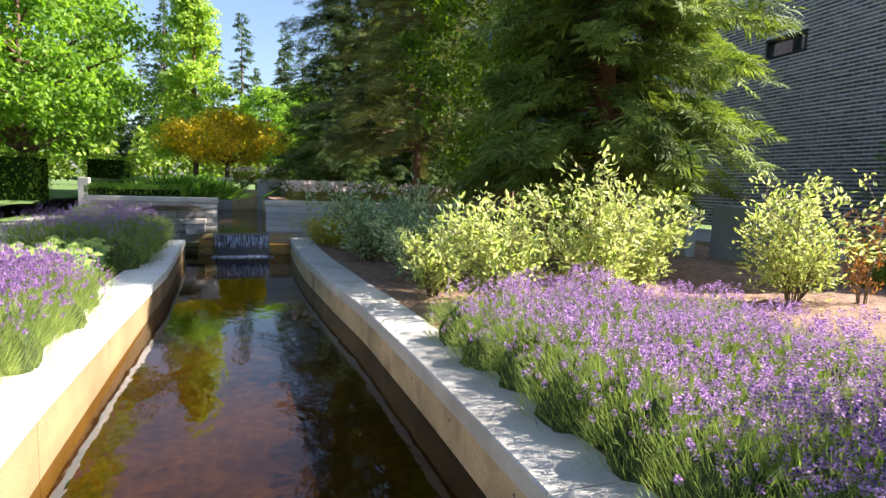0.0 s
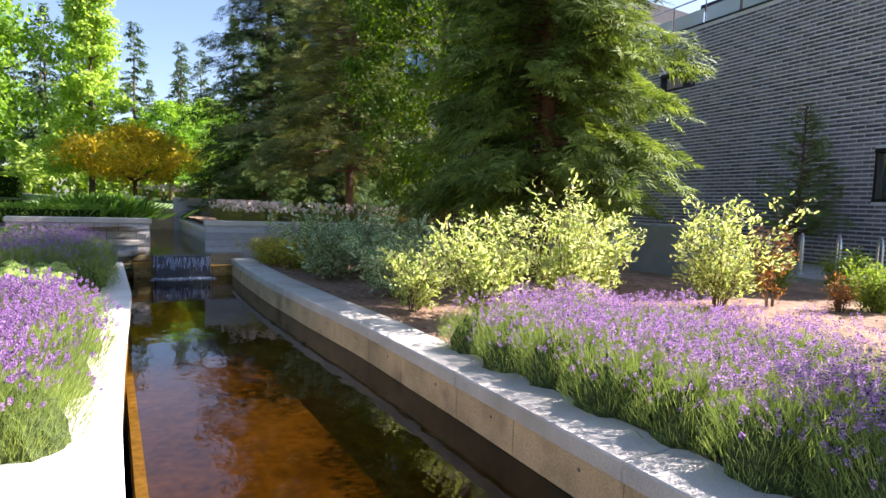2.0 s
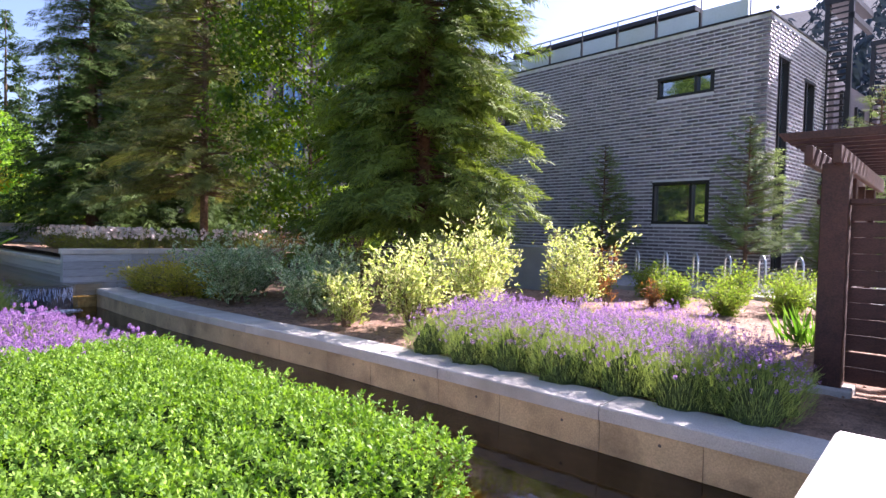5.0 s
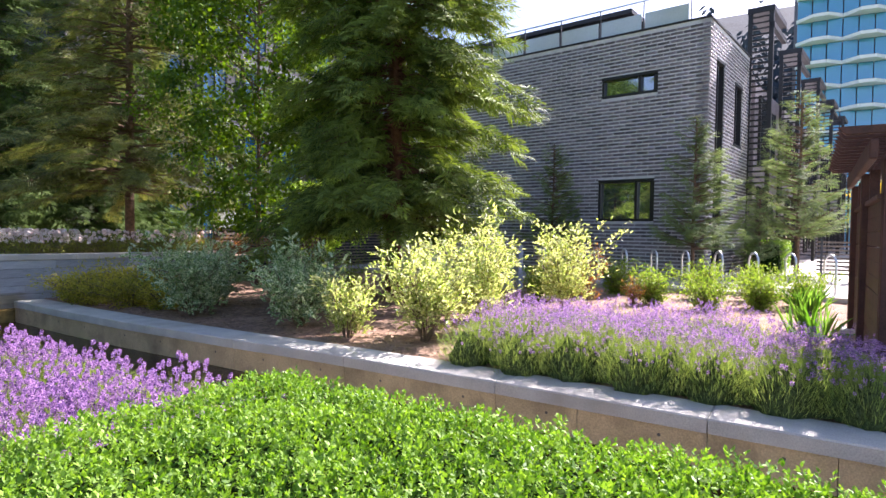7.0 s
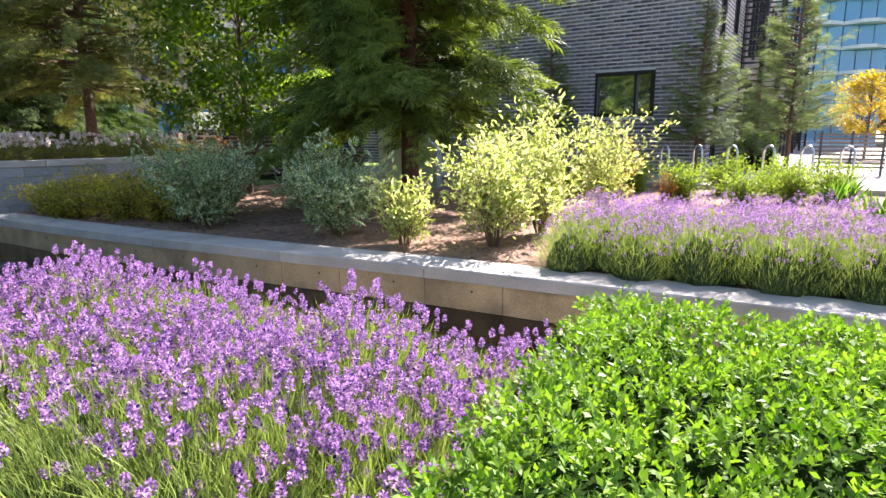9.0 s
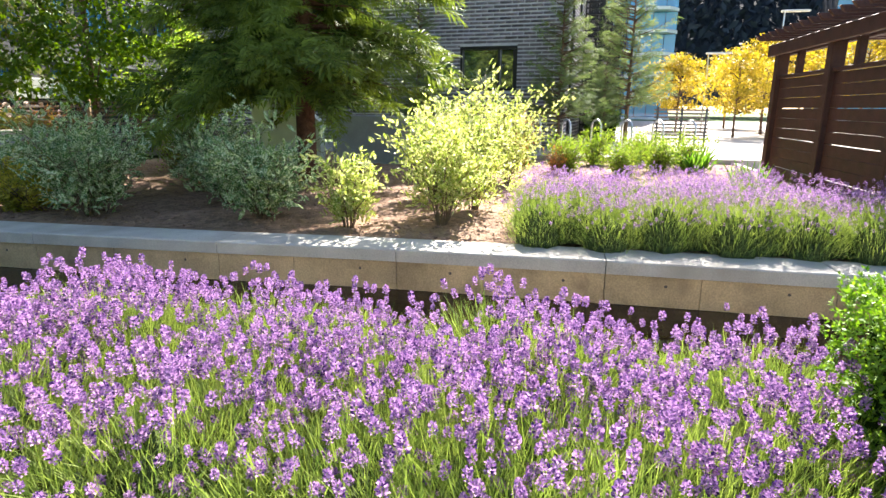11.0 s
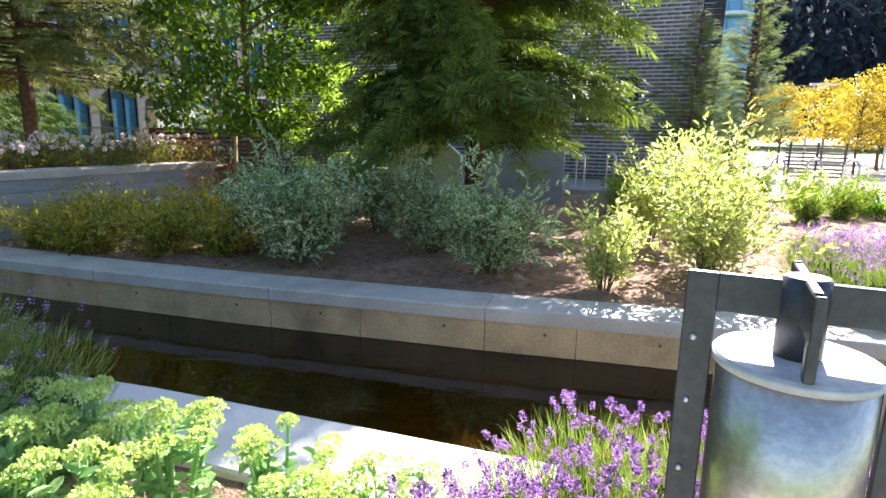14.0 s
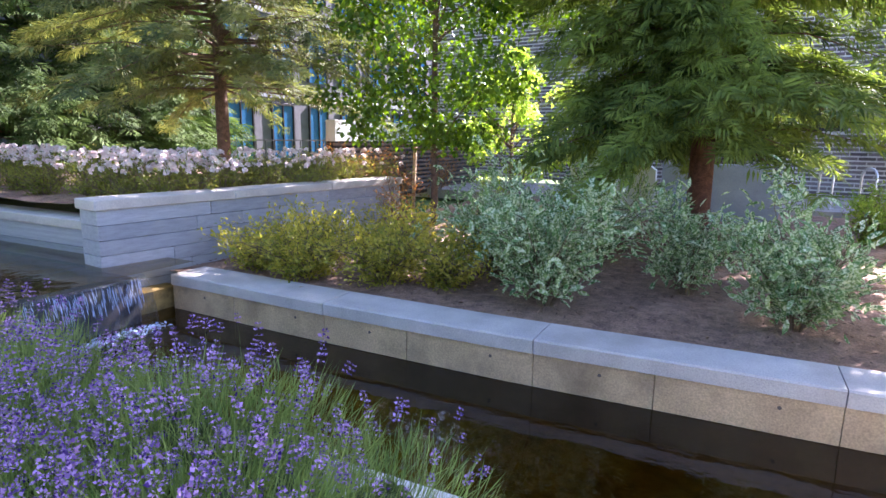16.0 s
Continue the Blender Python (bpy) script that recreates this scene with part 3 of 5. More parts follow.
LAVS = [lavender_meshes(0.55, 0.3, 2400, c, s, 3, 6, 0.95, 0.5) for c, s in ((44, 7), (54, 8), (34, 9))]


def lavender_core():
    """The twiggy, leafy heart of a cushion: a low uneven dome, added to block sun and fill gaps."""
    bm = bmesh.new()
    bmesh.ops.create_icosphere(bm, subdivisions=3, radius=1)
    for v in bm.verts:
        k = 1 + 0.35 * noise.noise(v.co * 4)
        v.co = Vector((v.co.x * 0.2 * k, v.co.y * 0.2 * k, max(0.0, v.co.z) * 0.32 * k))
    return from_bm("cushion", bm, M_LAVC)


LAV_CORE = lavender_core()


def lavender(x, y, z, s, label, group, kinds):
    i = int(R.integers(3))
    ob = thing("lavender", label, "lavender", group, m=pose(x, y, z, 0, 0, R.uniform(0, 360)) @ Matrix.Diagonal((s, s, s * R.uniform(0.92, 1.08), 1)))
    part("foliage", kinds[i][0], ob)
    part("cushion", LAV_CORE, ob, "grey-green twiggy heart")
    tagged(part("bloom", kinds[i][1], ob), "purple flower spikes", kind="stuff")


def lavender_bed(x0, x1, y0, y1, z, step, s, label, group, kinds, keep=lambda x, y: True):
    y = y0
    row = 0
    while y <= y1:
        x = x0 + (step / 2 if row % 2 else 0)
        while x <= x1:
            if keep(x, y):
                lavender(x + R.normal() * 0.04, y + R.normal() * 0.04, z, s * R.uniform(0.9, 1.12), label, group, kinds)
            x += step
        y += step * 0.87
        row += 1


lavender_bed(-2.5, -1.36, 3.72, 6.95, 0.2, 0.28, 1.0, "lavender cushion in full purple flower beside the path", "lavender beside the path", LAV,
             lambda x, y: not (y > 6.2 and x < -2.2))
lavender_bed(1.92, 4.3, 1.15, 4.75, 0.22, 0.33, 0.98, "lavender cushion in purple flower behind the coping", "lavender behind the coping", LAVF,
             lambda x, y: x < min(3.75, 2.7 + (y - 1.15) * 0.9, 3.75 - (y - 4.2) * 0.6))
lavender(4.5, 4.35, 0.2, 0.8, "small lavender cushion alone in bark soil", "", LAVF)
lavender_bed(-2.5, -1.42, 9.3, 13.3, 0.2, 0.27, 1.3, "shaded lavender cushion with dark violet flowers", "shaded lavender", LAVS)


def hedge(x0, x1, y0, y1, z0, z1, n, label, leaf=L_BOX, size=0.022, name="box_hedge"):
    """A clipped hedge: twiggy core coloured near-black as inner shade, under a thick coat of small leaves."""
    ob = thing(name, label, "hedge")
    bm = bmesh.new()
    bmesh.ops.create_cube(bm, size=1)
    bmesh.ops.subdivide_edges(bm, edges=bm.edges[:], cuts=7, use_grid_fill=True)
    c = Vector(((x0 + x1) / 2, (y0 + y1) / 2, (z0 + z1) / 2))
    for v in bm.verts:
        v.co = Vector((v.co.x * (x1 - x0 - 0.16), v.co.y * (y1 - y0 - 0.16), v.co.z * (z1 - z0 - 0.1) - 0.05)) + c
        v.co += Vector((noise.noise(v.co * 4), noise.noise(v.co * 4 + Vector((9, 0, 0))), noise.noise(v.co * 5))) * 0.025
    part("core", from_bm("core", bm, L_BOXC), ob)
    sx, sy, sz = x1 - x0, y1 - y0, z1 - z0
    area = np.array([sx * sy * 1.5, sy * sz, sy * sz, sx * sz, sx * sz])
    face = R.choice(5, n, p=area / area.sum())
    u, v = R.uniform(0, 1, n), R.uniform(0, 1, n)
    P, N = np.zeros((n, 3)), np.zeros((n, 3))
    for k in range(5):
        s = face == k
        if k == 0:
            P[s] = np.stack([x0 + u[s] * sx, y0 + v[s] * sy, np.full(s.sum(), z1)], 1)
            N[s] = (0, 0, 1)
        elif k < 3:
            P[s] = np.stack([np.full(s.sum(), (x0, x1)[k - 1]), y0 + u[s] * sy, z0 + v[s] * sz], 1)
            N[s] = ((-1, 1)[k - 1], 0, 0.3)
        else:
            P[s] = np.stack([x0 + u[s] * sx, np.full(s.sum(), (y0, y1)[k - 3]), z0 + v[s] * sz], 1)
            N[s] = (0, (-1, 1)[k - 3], 0.3)
    whorl = 6
    m = n // whorl
    P, N = P[:m], N[:m]
    bump = np.array([noise.noise(Vector(p) * 5) * 0.03 + noise.noise(Vector(p) * 16) * 0.045 for p in P])
    P += N * (bump - R.uniform(0, 0.06, m) + R.uniform(0, 1, m) ** 6 * 0.02)[:, None]
    edge = np.minimum(np.minimum(P[:, 0] - x0, x1 - P[:, 0]), np.minimum(P[:, 1] - y0, y1 - P[:, 1]))
    P[:, 2] -= np.where(N[:, 2] > 0.9, np.maximum(0, 0.1 - edge) * 0.5, 0)
    axis = unit(N * 0.8 + R.normal(size=(m, 3)) * 0.35 + (0, 0, 0.6))
    step = np.arange(n // whorl * whorl) % whorl
    P, axis = np.repeat(P, whorl, 0), np.repeat(axis, whorl, 0)
    rim = unit(np.cross(axis, R.normal(size=P.shape)))
    P = P + axis * (step * size * 0.28)[:, None]
    D = axis * (0.35 + 0.28 * step)[:, None] + rim + R.normal(size=P.shape) * 0.15
    L = R.uniform(0.8, 1.25, len(P)) * size * (1.1 - 0.06 * step)
    part("leaf_coat", fast("leaf_coat", *leaves(P, D, L, L * 0.5, simple=True), leaf), ob, "small glossy green leaves")
    return ob


hedge(-2.8, -1.6, 1.2, 3.56, 0.16, 0.975, 120000, "clipped bright green box hedge beside the path", size=0.019)
hedge(-2.85, -1.7, 13.3, 14.1, 0.2, 0.86, 9000, "clipped low hedge in front of the stone wall", size=0.03)
hedge(-3.5, -1.2, 17.5, 19.0, 0.8, 1.22, 9000, "clipped flat-topped hedge on the terrace", size=0.04)
for (x0, x1, y0, y1, z1) in ((-9.5, -8, 20, 22, 2.2), (-7.6, -6.3, 24, 26, 2.1), (-10.5, -9.6, 24, 28, 2.0), (-5.4, -4.0, 27, 29, 2.2)):
    hedge(x0, x1, y0, y1, 0.4, z1, 7000, "tall clipped green hedge block under the trees", size=0.05)


def shrub(x, y, z, h, w, n, leaf, label, category="shrub", size=0.06, stems=12, name="shrub", low=0.25, narrow=0.42, twig=M_STEM):
    """A loose shrub: thin stems that fork outwards, leaves in tufts along and at the ends of them."""
    ob = thing(name, label, category, m=pose(x, y, z))
    items, tips = [], []
    for i in range(stems):
        a = 2 * math.pi * i / stems + R.uniform(-0.3, 0.3)
        q = R.uniform(0.25, 1.0)
        end = Vector((math.cos(a) * w / 2 * q, math.sin(a) * w / 2 * q, h * R.uniform(0.55, 1.12) * (1.08 - 0.3 * q)))
        mid = Vector((end.x * 0.35, end.y * 0.35, end.z * 0.5))
        foot = Vector((math.cos(a) * 0.05, math.sin(a) * 0.05, 0))
        items.append(tube([foot, mid, end], [0.009, 0.006, 0.002], 5))
        for u in np.linspace(low, 1, 7):
            p = foot.lerp(mid, u * 2) if u < 0.5 else mid.lerp(end, u * 2 - 1)
            for k in range(2):
                side = Vector((R.normal(), R.normal(), R.uniform(-0.1, 0.9))).normalized() * R.uniform(0.08, 0.24) * w
                tips.append((p + side, (p - foot).normalized() + side.normalized()))
                items.append(tube([p, p + side], [0.003, 0.0015], 4))
    part("stem", fast("stem", *joined(items), twig), ob)
    pick = R.integers(0, len(tips), n)
    base = np.array([tuple(t[0]) for t in tips])[pick]
    way = np.array([tuple(t[1]) for t in tips])[pick]
    P = base + R.normal(size=(n, 3)) * 0.045 * w - unit(way) * R.uniform(0, 0.1, n)[:, None]
    D = unit(way) + R.normal(size=(n, 3)) * 0.65
    L = R.uniform(0.6, 1.25, n) * size
    part("foliage", fast("foliage", *leaves(P, D, L, L * narrow, curl=0.18), leaf), ob)
    return ob


DOGL = "variegated yellow-green dogwood shrub glowing in the sun"
DOGD = "variegated dogwood shrub, tree shade painted into its grey-green leaves"
shrub(2.75, 5.7, GROUND, 1.2, 1.45, 2700, L_DOG, DOGL, size=0.082, stems=18, low=0.38)
shrub(2.35, 6.65, GROUND, 0.85, 0.85, 1200, L_DOG, DOGL, size=0.085)
shrub(3.85, 5.5, GROUND, 1.5, 1.3, 2500, L_DOG, DOGL, size=0.084, stems=18)
shrub(4.9, 6.1, GROUND, 1.2, 1.2, 2400, L_DOG, DOGL, size=0.08)
shrub(6.6, 5.3, GROUND, 1.5, 1.6, 2600, L_DOG, DOGL, size=0.084, stems=16)
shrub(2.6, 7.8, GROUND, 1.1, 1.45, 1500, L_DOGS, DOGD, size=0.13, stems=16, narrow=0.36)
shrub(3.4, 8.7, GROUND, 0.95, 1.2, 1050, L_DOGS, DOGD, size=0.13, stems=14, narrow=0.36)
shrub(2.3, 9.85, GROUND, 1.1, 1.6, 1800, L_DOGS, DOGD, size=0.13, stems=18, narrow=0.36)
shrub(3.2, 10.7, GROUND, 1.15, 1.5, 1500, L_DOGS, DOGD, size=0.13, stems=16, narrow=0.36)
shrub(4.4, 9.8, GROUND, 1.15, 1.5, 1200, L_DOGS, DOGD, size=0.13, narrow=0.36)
for x, y, h, w in ((2.05, 12.5, 0.55, 1.4), (2.3, 11.6, 0.6, 1.5), (2.75, 12.9, 0.56, 1.4), (3.2, 12.0, 0.66, 1.5), (2.15, 13.2, 0.45, 1.1), (2.5, 10.95, 0.55, 1.3)):
    shrub(x, y, GROUND, h, w, 3400, L_GOLD, "low golden-leaved spirea shrub beside the coping", size=0.05, narrow=0.5, low=0.08, stems=20)
for x, y, h, w in ((8.9, 4.3, 0.72, 1.05), (8.4, 3.2, 0.62, 0.95), (9.3, 2.4, 0.7, 1.1), (10.2, 1.7, 0.74, 1.1),
                   (10.3, 5.4, 0.72, 1.1), (9.4, 6.2, 0.72, 1.0), (8.0, 6.4, 0.6, 0.9), (10.6, 3.6, 0.72, 1.1), (10.9, 2.6, 0.7, 1.0)):
    shrub(x, y, GROUND, h, w, 3000, L_SMALL, "small rounded green shrub in bark soil", low=0.05, size=0.055, narrow=0.5, stems=22)
shrub(8.3, 4.5, GROUND, 0.5, 0.6, 700, L_RED, "small bronze-leaved shrub beside a green one", size=0.04)
shrub(7.7, 5.2, GROUND, 1.15, 0.9, 700, L_RED, "thin bronze-tinged shrub on a leaning stem", size=0.05, stems=6)
for x, y in ((5.3, 13.3), (6.9, 12.0), (8.0, 12.6), (7.2, 10.9)):
    shrub(x, y, GROUND, 0.95, 1.2, 1000, L_RED if x < 6 else L_SMALL, "bronze and green shrub under the trees", size=0.05, low=0.1)
for x, y in ((6.5, 15.3), (7.6, 15.4), (8.7, 15.2), (9.6, 14.7)):
    shrub(x, y, 0.5, 1.1, 1.3, 900, L_RED, "dark bronze shrub in front of the slatted wall", size=0.05, low=0.1)


def roses(x, y, z, n=34):
    ob = shrub(x, y, z, 0.52, 0.95, 900, L_ROSEL, "rose bush with pale pink blooms above the stone wall", "rose bush", 0.045, 9, "rose_bush", 0.1, 0.55)
    a = R.uniform(0, 2 * math.pi, n)
    q = R.uniform(0.1, 0.5, n)
    C = np.stack([np.cos(a) * q, np.sin(a) * q, R.uniform(0.42, 0.66, n)], 1)
    P = np.repeat(C, 14, 0)
    D = R.normal(size=(len(P), 3)) + (0, 0, 0.5)
    part("blossom", fast("blossom", *leaves(P, D, 0.045, 0.045, fold=0.3), L_ROSE), ob, "pale pink and white blooms")


for i in range(24):
    rx, row = 1.75 + (i % 8) * 0.56 + R.uniform(-0.12, 0.12), i // 8
    roses(rx, 14.62 - 0.13 * (rx - 0.78) + 0.5 * row + R.uniform(-0.1, 0.1), 0.84, 26 if rx < 3.4 else 9)
for i in range(10):
    roses(1.95 + (i % 2) * 0.6 + R.uniform(-0.1, 0.1), 16.2 + (i // 2) * 0.75 + R.uniform(-0.15, 0.15), 0.84, 26)
for i in range(4):
    roses(0.3 + i * 0.6, 26.5, 1.35)


def sedum(x, y, z, s):
    """Stonecrop: fleshy leaves below domed heads of tiny pale buds."""
    ob = thing("sedum", "pale green sedum in bud beside the coping", "sedum", "sedum beside the coping", m=pose(x, y, z) @ Matrix.Diagonal((s, s, s, 1)))
    n = 13
    a, q = R.uniform(0, 2 * math.pi, n), R.uniform(0, 1, n) ** 0.5 * 0.2
    C = np.stack([np.cos(a) * q, np.sin(a) * q, 0.36 - q * 0.5 + R.uniform(-0.03, 0.03, n)], 1)
    items = [tube([(c[0] * 0.4, c[1] * 0.4, 0), tuple(c)], [0.006, 0.005], 5) for c in C]
    tagged(part("stem", fast("stem", *joined(items), L_SED), ob), "fleshy pale green stems", kind="stuff")
    P = np.repeat(C * (0.75, 0.75, 1), 16, 0) * (1, 1, 1) + R.normal(size=(n * 16, 3)) * 0.012
    P[:, 2] *= R.uniform(0.2, 0.95, len(P))
    D = R.normal(size=(len(P), 3)) * (1, 1, 0.3) + (0, 0, 0.35)
    part("foliage", fast("foliage", *leaves(P, D, R.uniform(0.04, 0.065, len(P)), 0.03, fold=0.2), L_SED), ob, "fleshy green leaves")
    k = 170
    b, t = R.uniform(0, 2 * math.pi, (n, k)), R.uniform(0, 1, (n, k)) ** 0.5
    size = R.uniform(0.035, 0.062, (n, 1))
    lump = 0.006 * np.sin(b * 5 + t * 9)
    P = np.stack([C[:, :1] + np.cos(b) * t * size, C[:, 1:2] + np.sin(b) * t * size, C[:, 2:] + 0.022 * (1 - t ** 2) + lump], -1).reshape(-1, 3)
    D = R.normal(size=P.shape) * 0.5 + (0, 0, 1)
    part("bud_head", fast("bud_head", *leaves(P, D, 0.011, 0.009, fold=0.3), L_SEDF), ob, "domed heads of tiny yellow-green buds")


for x, y, s in ((-1.62, 7.35, 0.85), (-1.95, 7.55, 1.0), (-1.62, 7.75, 1.0), (-2.3, 7.9, 1.1), (-1.7, 8.15, 1.1), (-2.05, 8.2, 1.1), (-1.62, 8.6, 1.1),
                (-2.0, 8.65, 1.15), (-2.4, 8.5, 1.1), (-1.7, 9.0, 1.1), (-2.15, 9.05, 1.15)):
    sedum(x, y, 0.2, s * 1.15)


# ---- trees ----
def conifer_mesh(h, rad, low, branches, seed, spread, droop, frond, wide, leaf, bark, trunk_r, fan=5, per=16, taper=0.85, bark_sides=9, loose=0.03, lumps=0.35):
    """Trunk and crown of a conifer: drooping boughs set with flat fans of narrow fronds."""
    rg = np.random.default_rng(seed)
    items = [tube([(0, 0, -0.1), (0.02, 0.03, h * 0.3), (-0.02, 0.0, h * 0.65), (0, 0, h)], [trunk_r * 1.15, trunk_r * 0.85, trunk_r * 0.45, 0.02], bark_sides)]
    P, D, L, U = [], [], [], []
    for i in range(branches):
        u = (i + rg.random()) / branches
        u = u ** 1.15
        z = low + (h - low) * u
        ln = rad * (1 - u) ** taper * rg.uniform(0.72, 1.12) + 0.12
        a = rg.uniform(0, 2 * math.pi)
        ln *= 1.0 + lumps * noise.noise(Vector((math.cos(a) * 1.6, math.sin(a) * 1.6, z * 0.9 + seed)))
        o = np.array([math.cos(a), math.sin(a), 0])
        s = np.array([-o[1], o[0], 0])
        rise = rg.uniform(0.0, 0.25)

        def at(t):
            return np.array([0, 0, z]) + o * ln * t + np.array([0, 0, ln * (rise * t - droop * t * t)])
        items.append(tube([at(0), at(0.5), at(0.95)], [0.018 + 0.012 * ln / rad, 0.012, 0.004], 4))
        m = max(4, int(per * ln / rad))
        t = rg.uniform(0.2, 1.0, m)[:, None]
        c = np.array([0, 0, z]) + o * ln * t + np.array([0, 0, ln]) * (rise * t - droop * t * t) + rg.normal(size=(m, 3)) * loose
        side = rg.uniform(-1, 1, (m, 1)) * spread
        axis = unit(o + s * side + rg.normal(size=(m, 3)) * 0.18 + (0, 0, -0.2 - droop * 0.6))
        face = unit(o * 0.45 + rg.normal(size=(m, 3)) * 0.4 + (0, 0, 0.9))
        flat = unit(np.cross(axis, face))
        size = frond * rg.uniform(0.6, 1.25, (m, 1)) * (0.55 + 0.45 * ln / rad)
        for k in range(fan):
            v = k / (fan - 1)
            P.append(c + axis * size * v * 0.75)
            D.append(axis * (0.65 + 0.5 * v) + flat * (0.85 if k % 2 else -0.85) * (1 - v ** 3) + rg.normal(size=(m, 3)) * 0.12)
            L.append((size * (0.62 - 0.3 * v)).ravel())
            U.append(face)
    L, P, D = np.concatenate(L), np.concatenate(P), np.concatenate(D)
    n = len(P)
    U = np.concatenate(U) + rg.normal(size=(n, 3)) * 0.12
    crown = leaves(P, D, L, L * wide, up=U, curl=0.2, simple=True)
    return fast("trunk", *joined(items), bark), fast("crown", *crown, leaf)


def plant_tree(name, meshes, label, x, y, z, s=1.0, turn=0.0, group="", sz=None):
    ob = thing(name, label, "tree", group, m=pose(x, y, z, 0, 0, turn) @ Matrix.Diagonal((s, s, sz or s, 1)))
    part("trunk", meshes[0], ob)
    part("crown", meshes[1], ob)
    if len(meshes) > 2:
        tagged(part("branchwork", meshes[2], ob), "thin forking limbs", kind="stuff")
    return ob


CEDAR = conifer_mesh(19, 2.2, 1.57, 750, 11, 0.9, 0.34, 0.4, 0.13, L_CED, M_BARKR, 0.15, 12, 56, 0.45, loose=0.08, lumps=0.28)
plant_tree("cedar", CEDAR, "broad dark green cedar with drooping fronds and red bark", 6.15, 8.8, GROUND)
SPRUCE = conifer_mesh(15, 3.0, 1.7, 420, 12, 0.8, 0.26, 0.36, 0.12, L_SPR, M_BARK, 0.11, 12, 44, 0.6, loose=0.05, lumps=0.55)
plant_tree("spruce", SPRUCE, "thinning spruce with olive needles and a scaly trunk", 5.4, 17.2, 0.8)
DARKC = conifer_mesh(17, 3.1, 0.9, 520, 13, 0.8, 0.35, 0.48, 0.14, L_DARKC, M_BARK, 0.2, 11, 40, 0.6, loose=0.12)
plant_tree("cedar", DARKC, "dense dark conifer behind the rose bed", 4.5, 24.0, 0.8, 0.92)
plant_tree("cedar", DARKC, "dense dark conifer behind the rose bed", 7.6, 23.0, 0.6, 0.85, 80)


def broad_mesh(h, rad, low, n, seed, leaf, size, bark=M_BARK, trunk_r=0.09, limbs=16, clumps=90, flat=1.0, shape="round"):
    """Trunk, limbs and a crown of leaves in uneven clumps with gaps."""
    rg = np.random.default_rng(seed)
    items = [tube([(0, 0, -0.1), (0.03, 0.02, low * 0.6), (0, 0.03, low + (h - low) * 0.4), (0, 0, h * 0.93)], [trunk_r * 1.2, trunk_r, trunk_r * 0.6, 0.015], 8)]
    C = []
    for i in range(clumps):
        u = rg.random()
        z = low + (h - low) * u
        if shape == "cone":
            r = rad * (1 - u) ** 0.75 + 0.15
        else:
            r = rad * math.sqrt(max(0.05, 1 - (2 * u - 0.9) ** 2 * 0.95))
        a = rg.uniform(0, 2 * math.pi)
        q = r * rg.uniform(0.35, 1.05)
        C.append((math.cos(a) * q, math.sin(a) * q, z * flat + low * (1 - flat)))
    for c in C[:limbs * 3]:
        zc = max(low * 0.85, c[2] - math.hypot(c[0], c[1]) * 0.6)
        items.append(tube([(0, 0, zc), (c[0] * 0.5, c[1] * 0.5, (zc + c[2]) / 2 + 0.08), c], [trunk_r * 0.38, trunk_r * 0.22, 0.006], 5))
    C = np.array(C)
    pick = rg.integers(0, len(C), n)
    cs = rad * rg.uniform(0.12, 0.24, len(C))[pick]
    off = unit(rg.normal(size=(n, 3))) * (rg.uniform(0, 1, n) ** 0.5)[:, None] * (1.25, 1.25, 0.7)
    P = C[pick] + off * cs[:, None]
    D = off * 0.5 + rg.normal(size=(n, 3)) * 0.5 + (0, 0, -0.35)
    L = rg.uniform(0.6, 1.3, n) * size
    return fast("trunk", *items[0], bark), fast("crown", *leaves(P, D, L, L * 0.7, up=rg.normal(size=(n, 3)) * 0.5 + (0, 0, 1), simple=True), leaf), fast("branchwork", *joined(items[1:]), bark)


YOUNG = broad_mesh(9.6, 2.5, 1.45, 38000, 21, L_YOUNG, 0.105, trunk_r=0.06, clumps=260)
plant_tree("young_maple", YOUNG, "young green maple tied to a wooden stake", 6.3, 13.1, 0.2)
st = thing("tree_stake", "raw wooden stake beside the young maple", "stake", me=from_bm("tree_stake", box(0.06, 0.06, 1.45, 0.005), M_STAKE), m=pose(6.97, 13.92, 0.15, 1, 2, 10))
LOW = broad_mesh(2.9, 1.25, 0.5, 5200, 22, L_LIME, 0.075, trunk_r=0.03, clumps=50)
plant_tree("young_maple", LOW, "small light-green tree under the cedar", 7.2, 12.0, 0.25)
BIG = broad_mesh(11, 4.2, 1.9, 30000, 23, L_TREE, 0.2, trunk_r=0.2, clumps=240)
plant_tree("maple", BIG, "large sunlit green maple beside the path", -6.9, 25.0, 0.6)
plant_tree("maple", BIG, "large sunlit green maple beside the path", -11.5, 22.0, 0.5, 1.05, 120)
plant_tree("maple", BIG, "large sunlit green maple behind the hedges", -9.0, 34.0, 0.7, 1.1, 200)
COLUMN = broad_mesh(12.5, 2.5, 1.6, 22000, 24, L_LIME, 0.2, trunk_r=0.16, clumps=260, shape="cone")
plant_tree("columnar_tree", COLUMN, "tall lime-green cone-shaped tree on the lawn", -1.9, 38.0, 1.2)
GOLD = broad_mesh(2.9, 2.9, 0.9, 10000, 25, L_ORNG, 0.14, trunk_r=0.09, clumps=110)
plant_tree("golden_maple", GOLD, "low spreading maple with golden orange leaves", -0.1, 28.5, 1.4)
ROUNDT = broad_mesh(6.5, 2.6, 1.5, 11000, 26, L_TREE, 0.2, trunk_r=0.12, clumps=130)
plant_tree("tree", ROUNDT, "rounded green tree beyond the golden maple", 2.6, 44.0, 1.3)
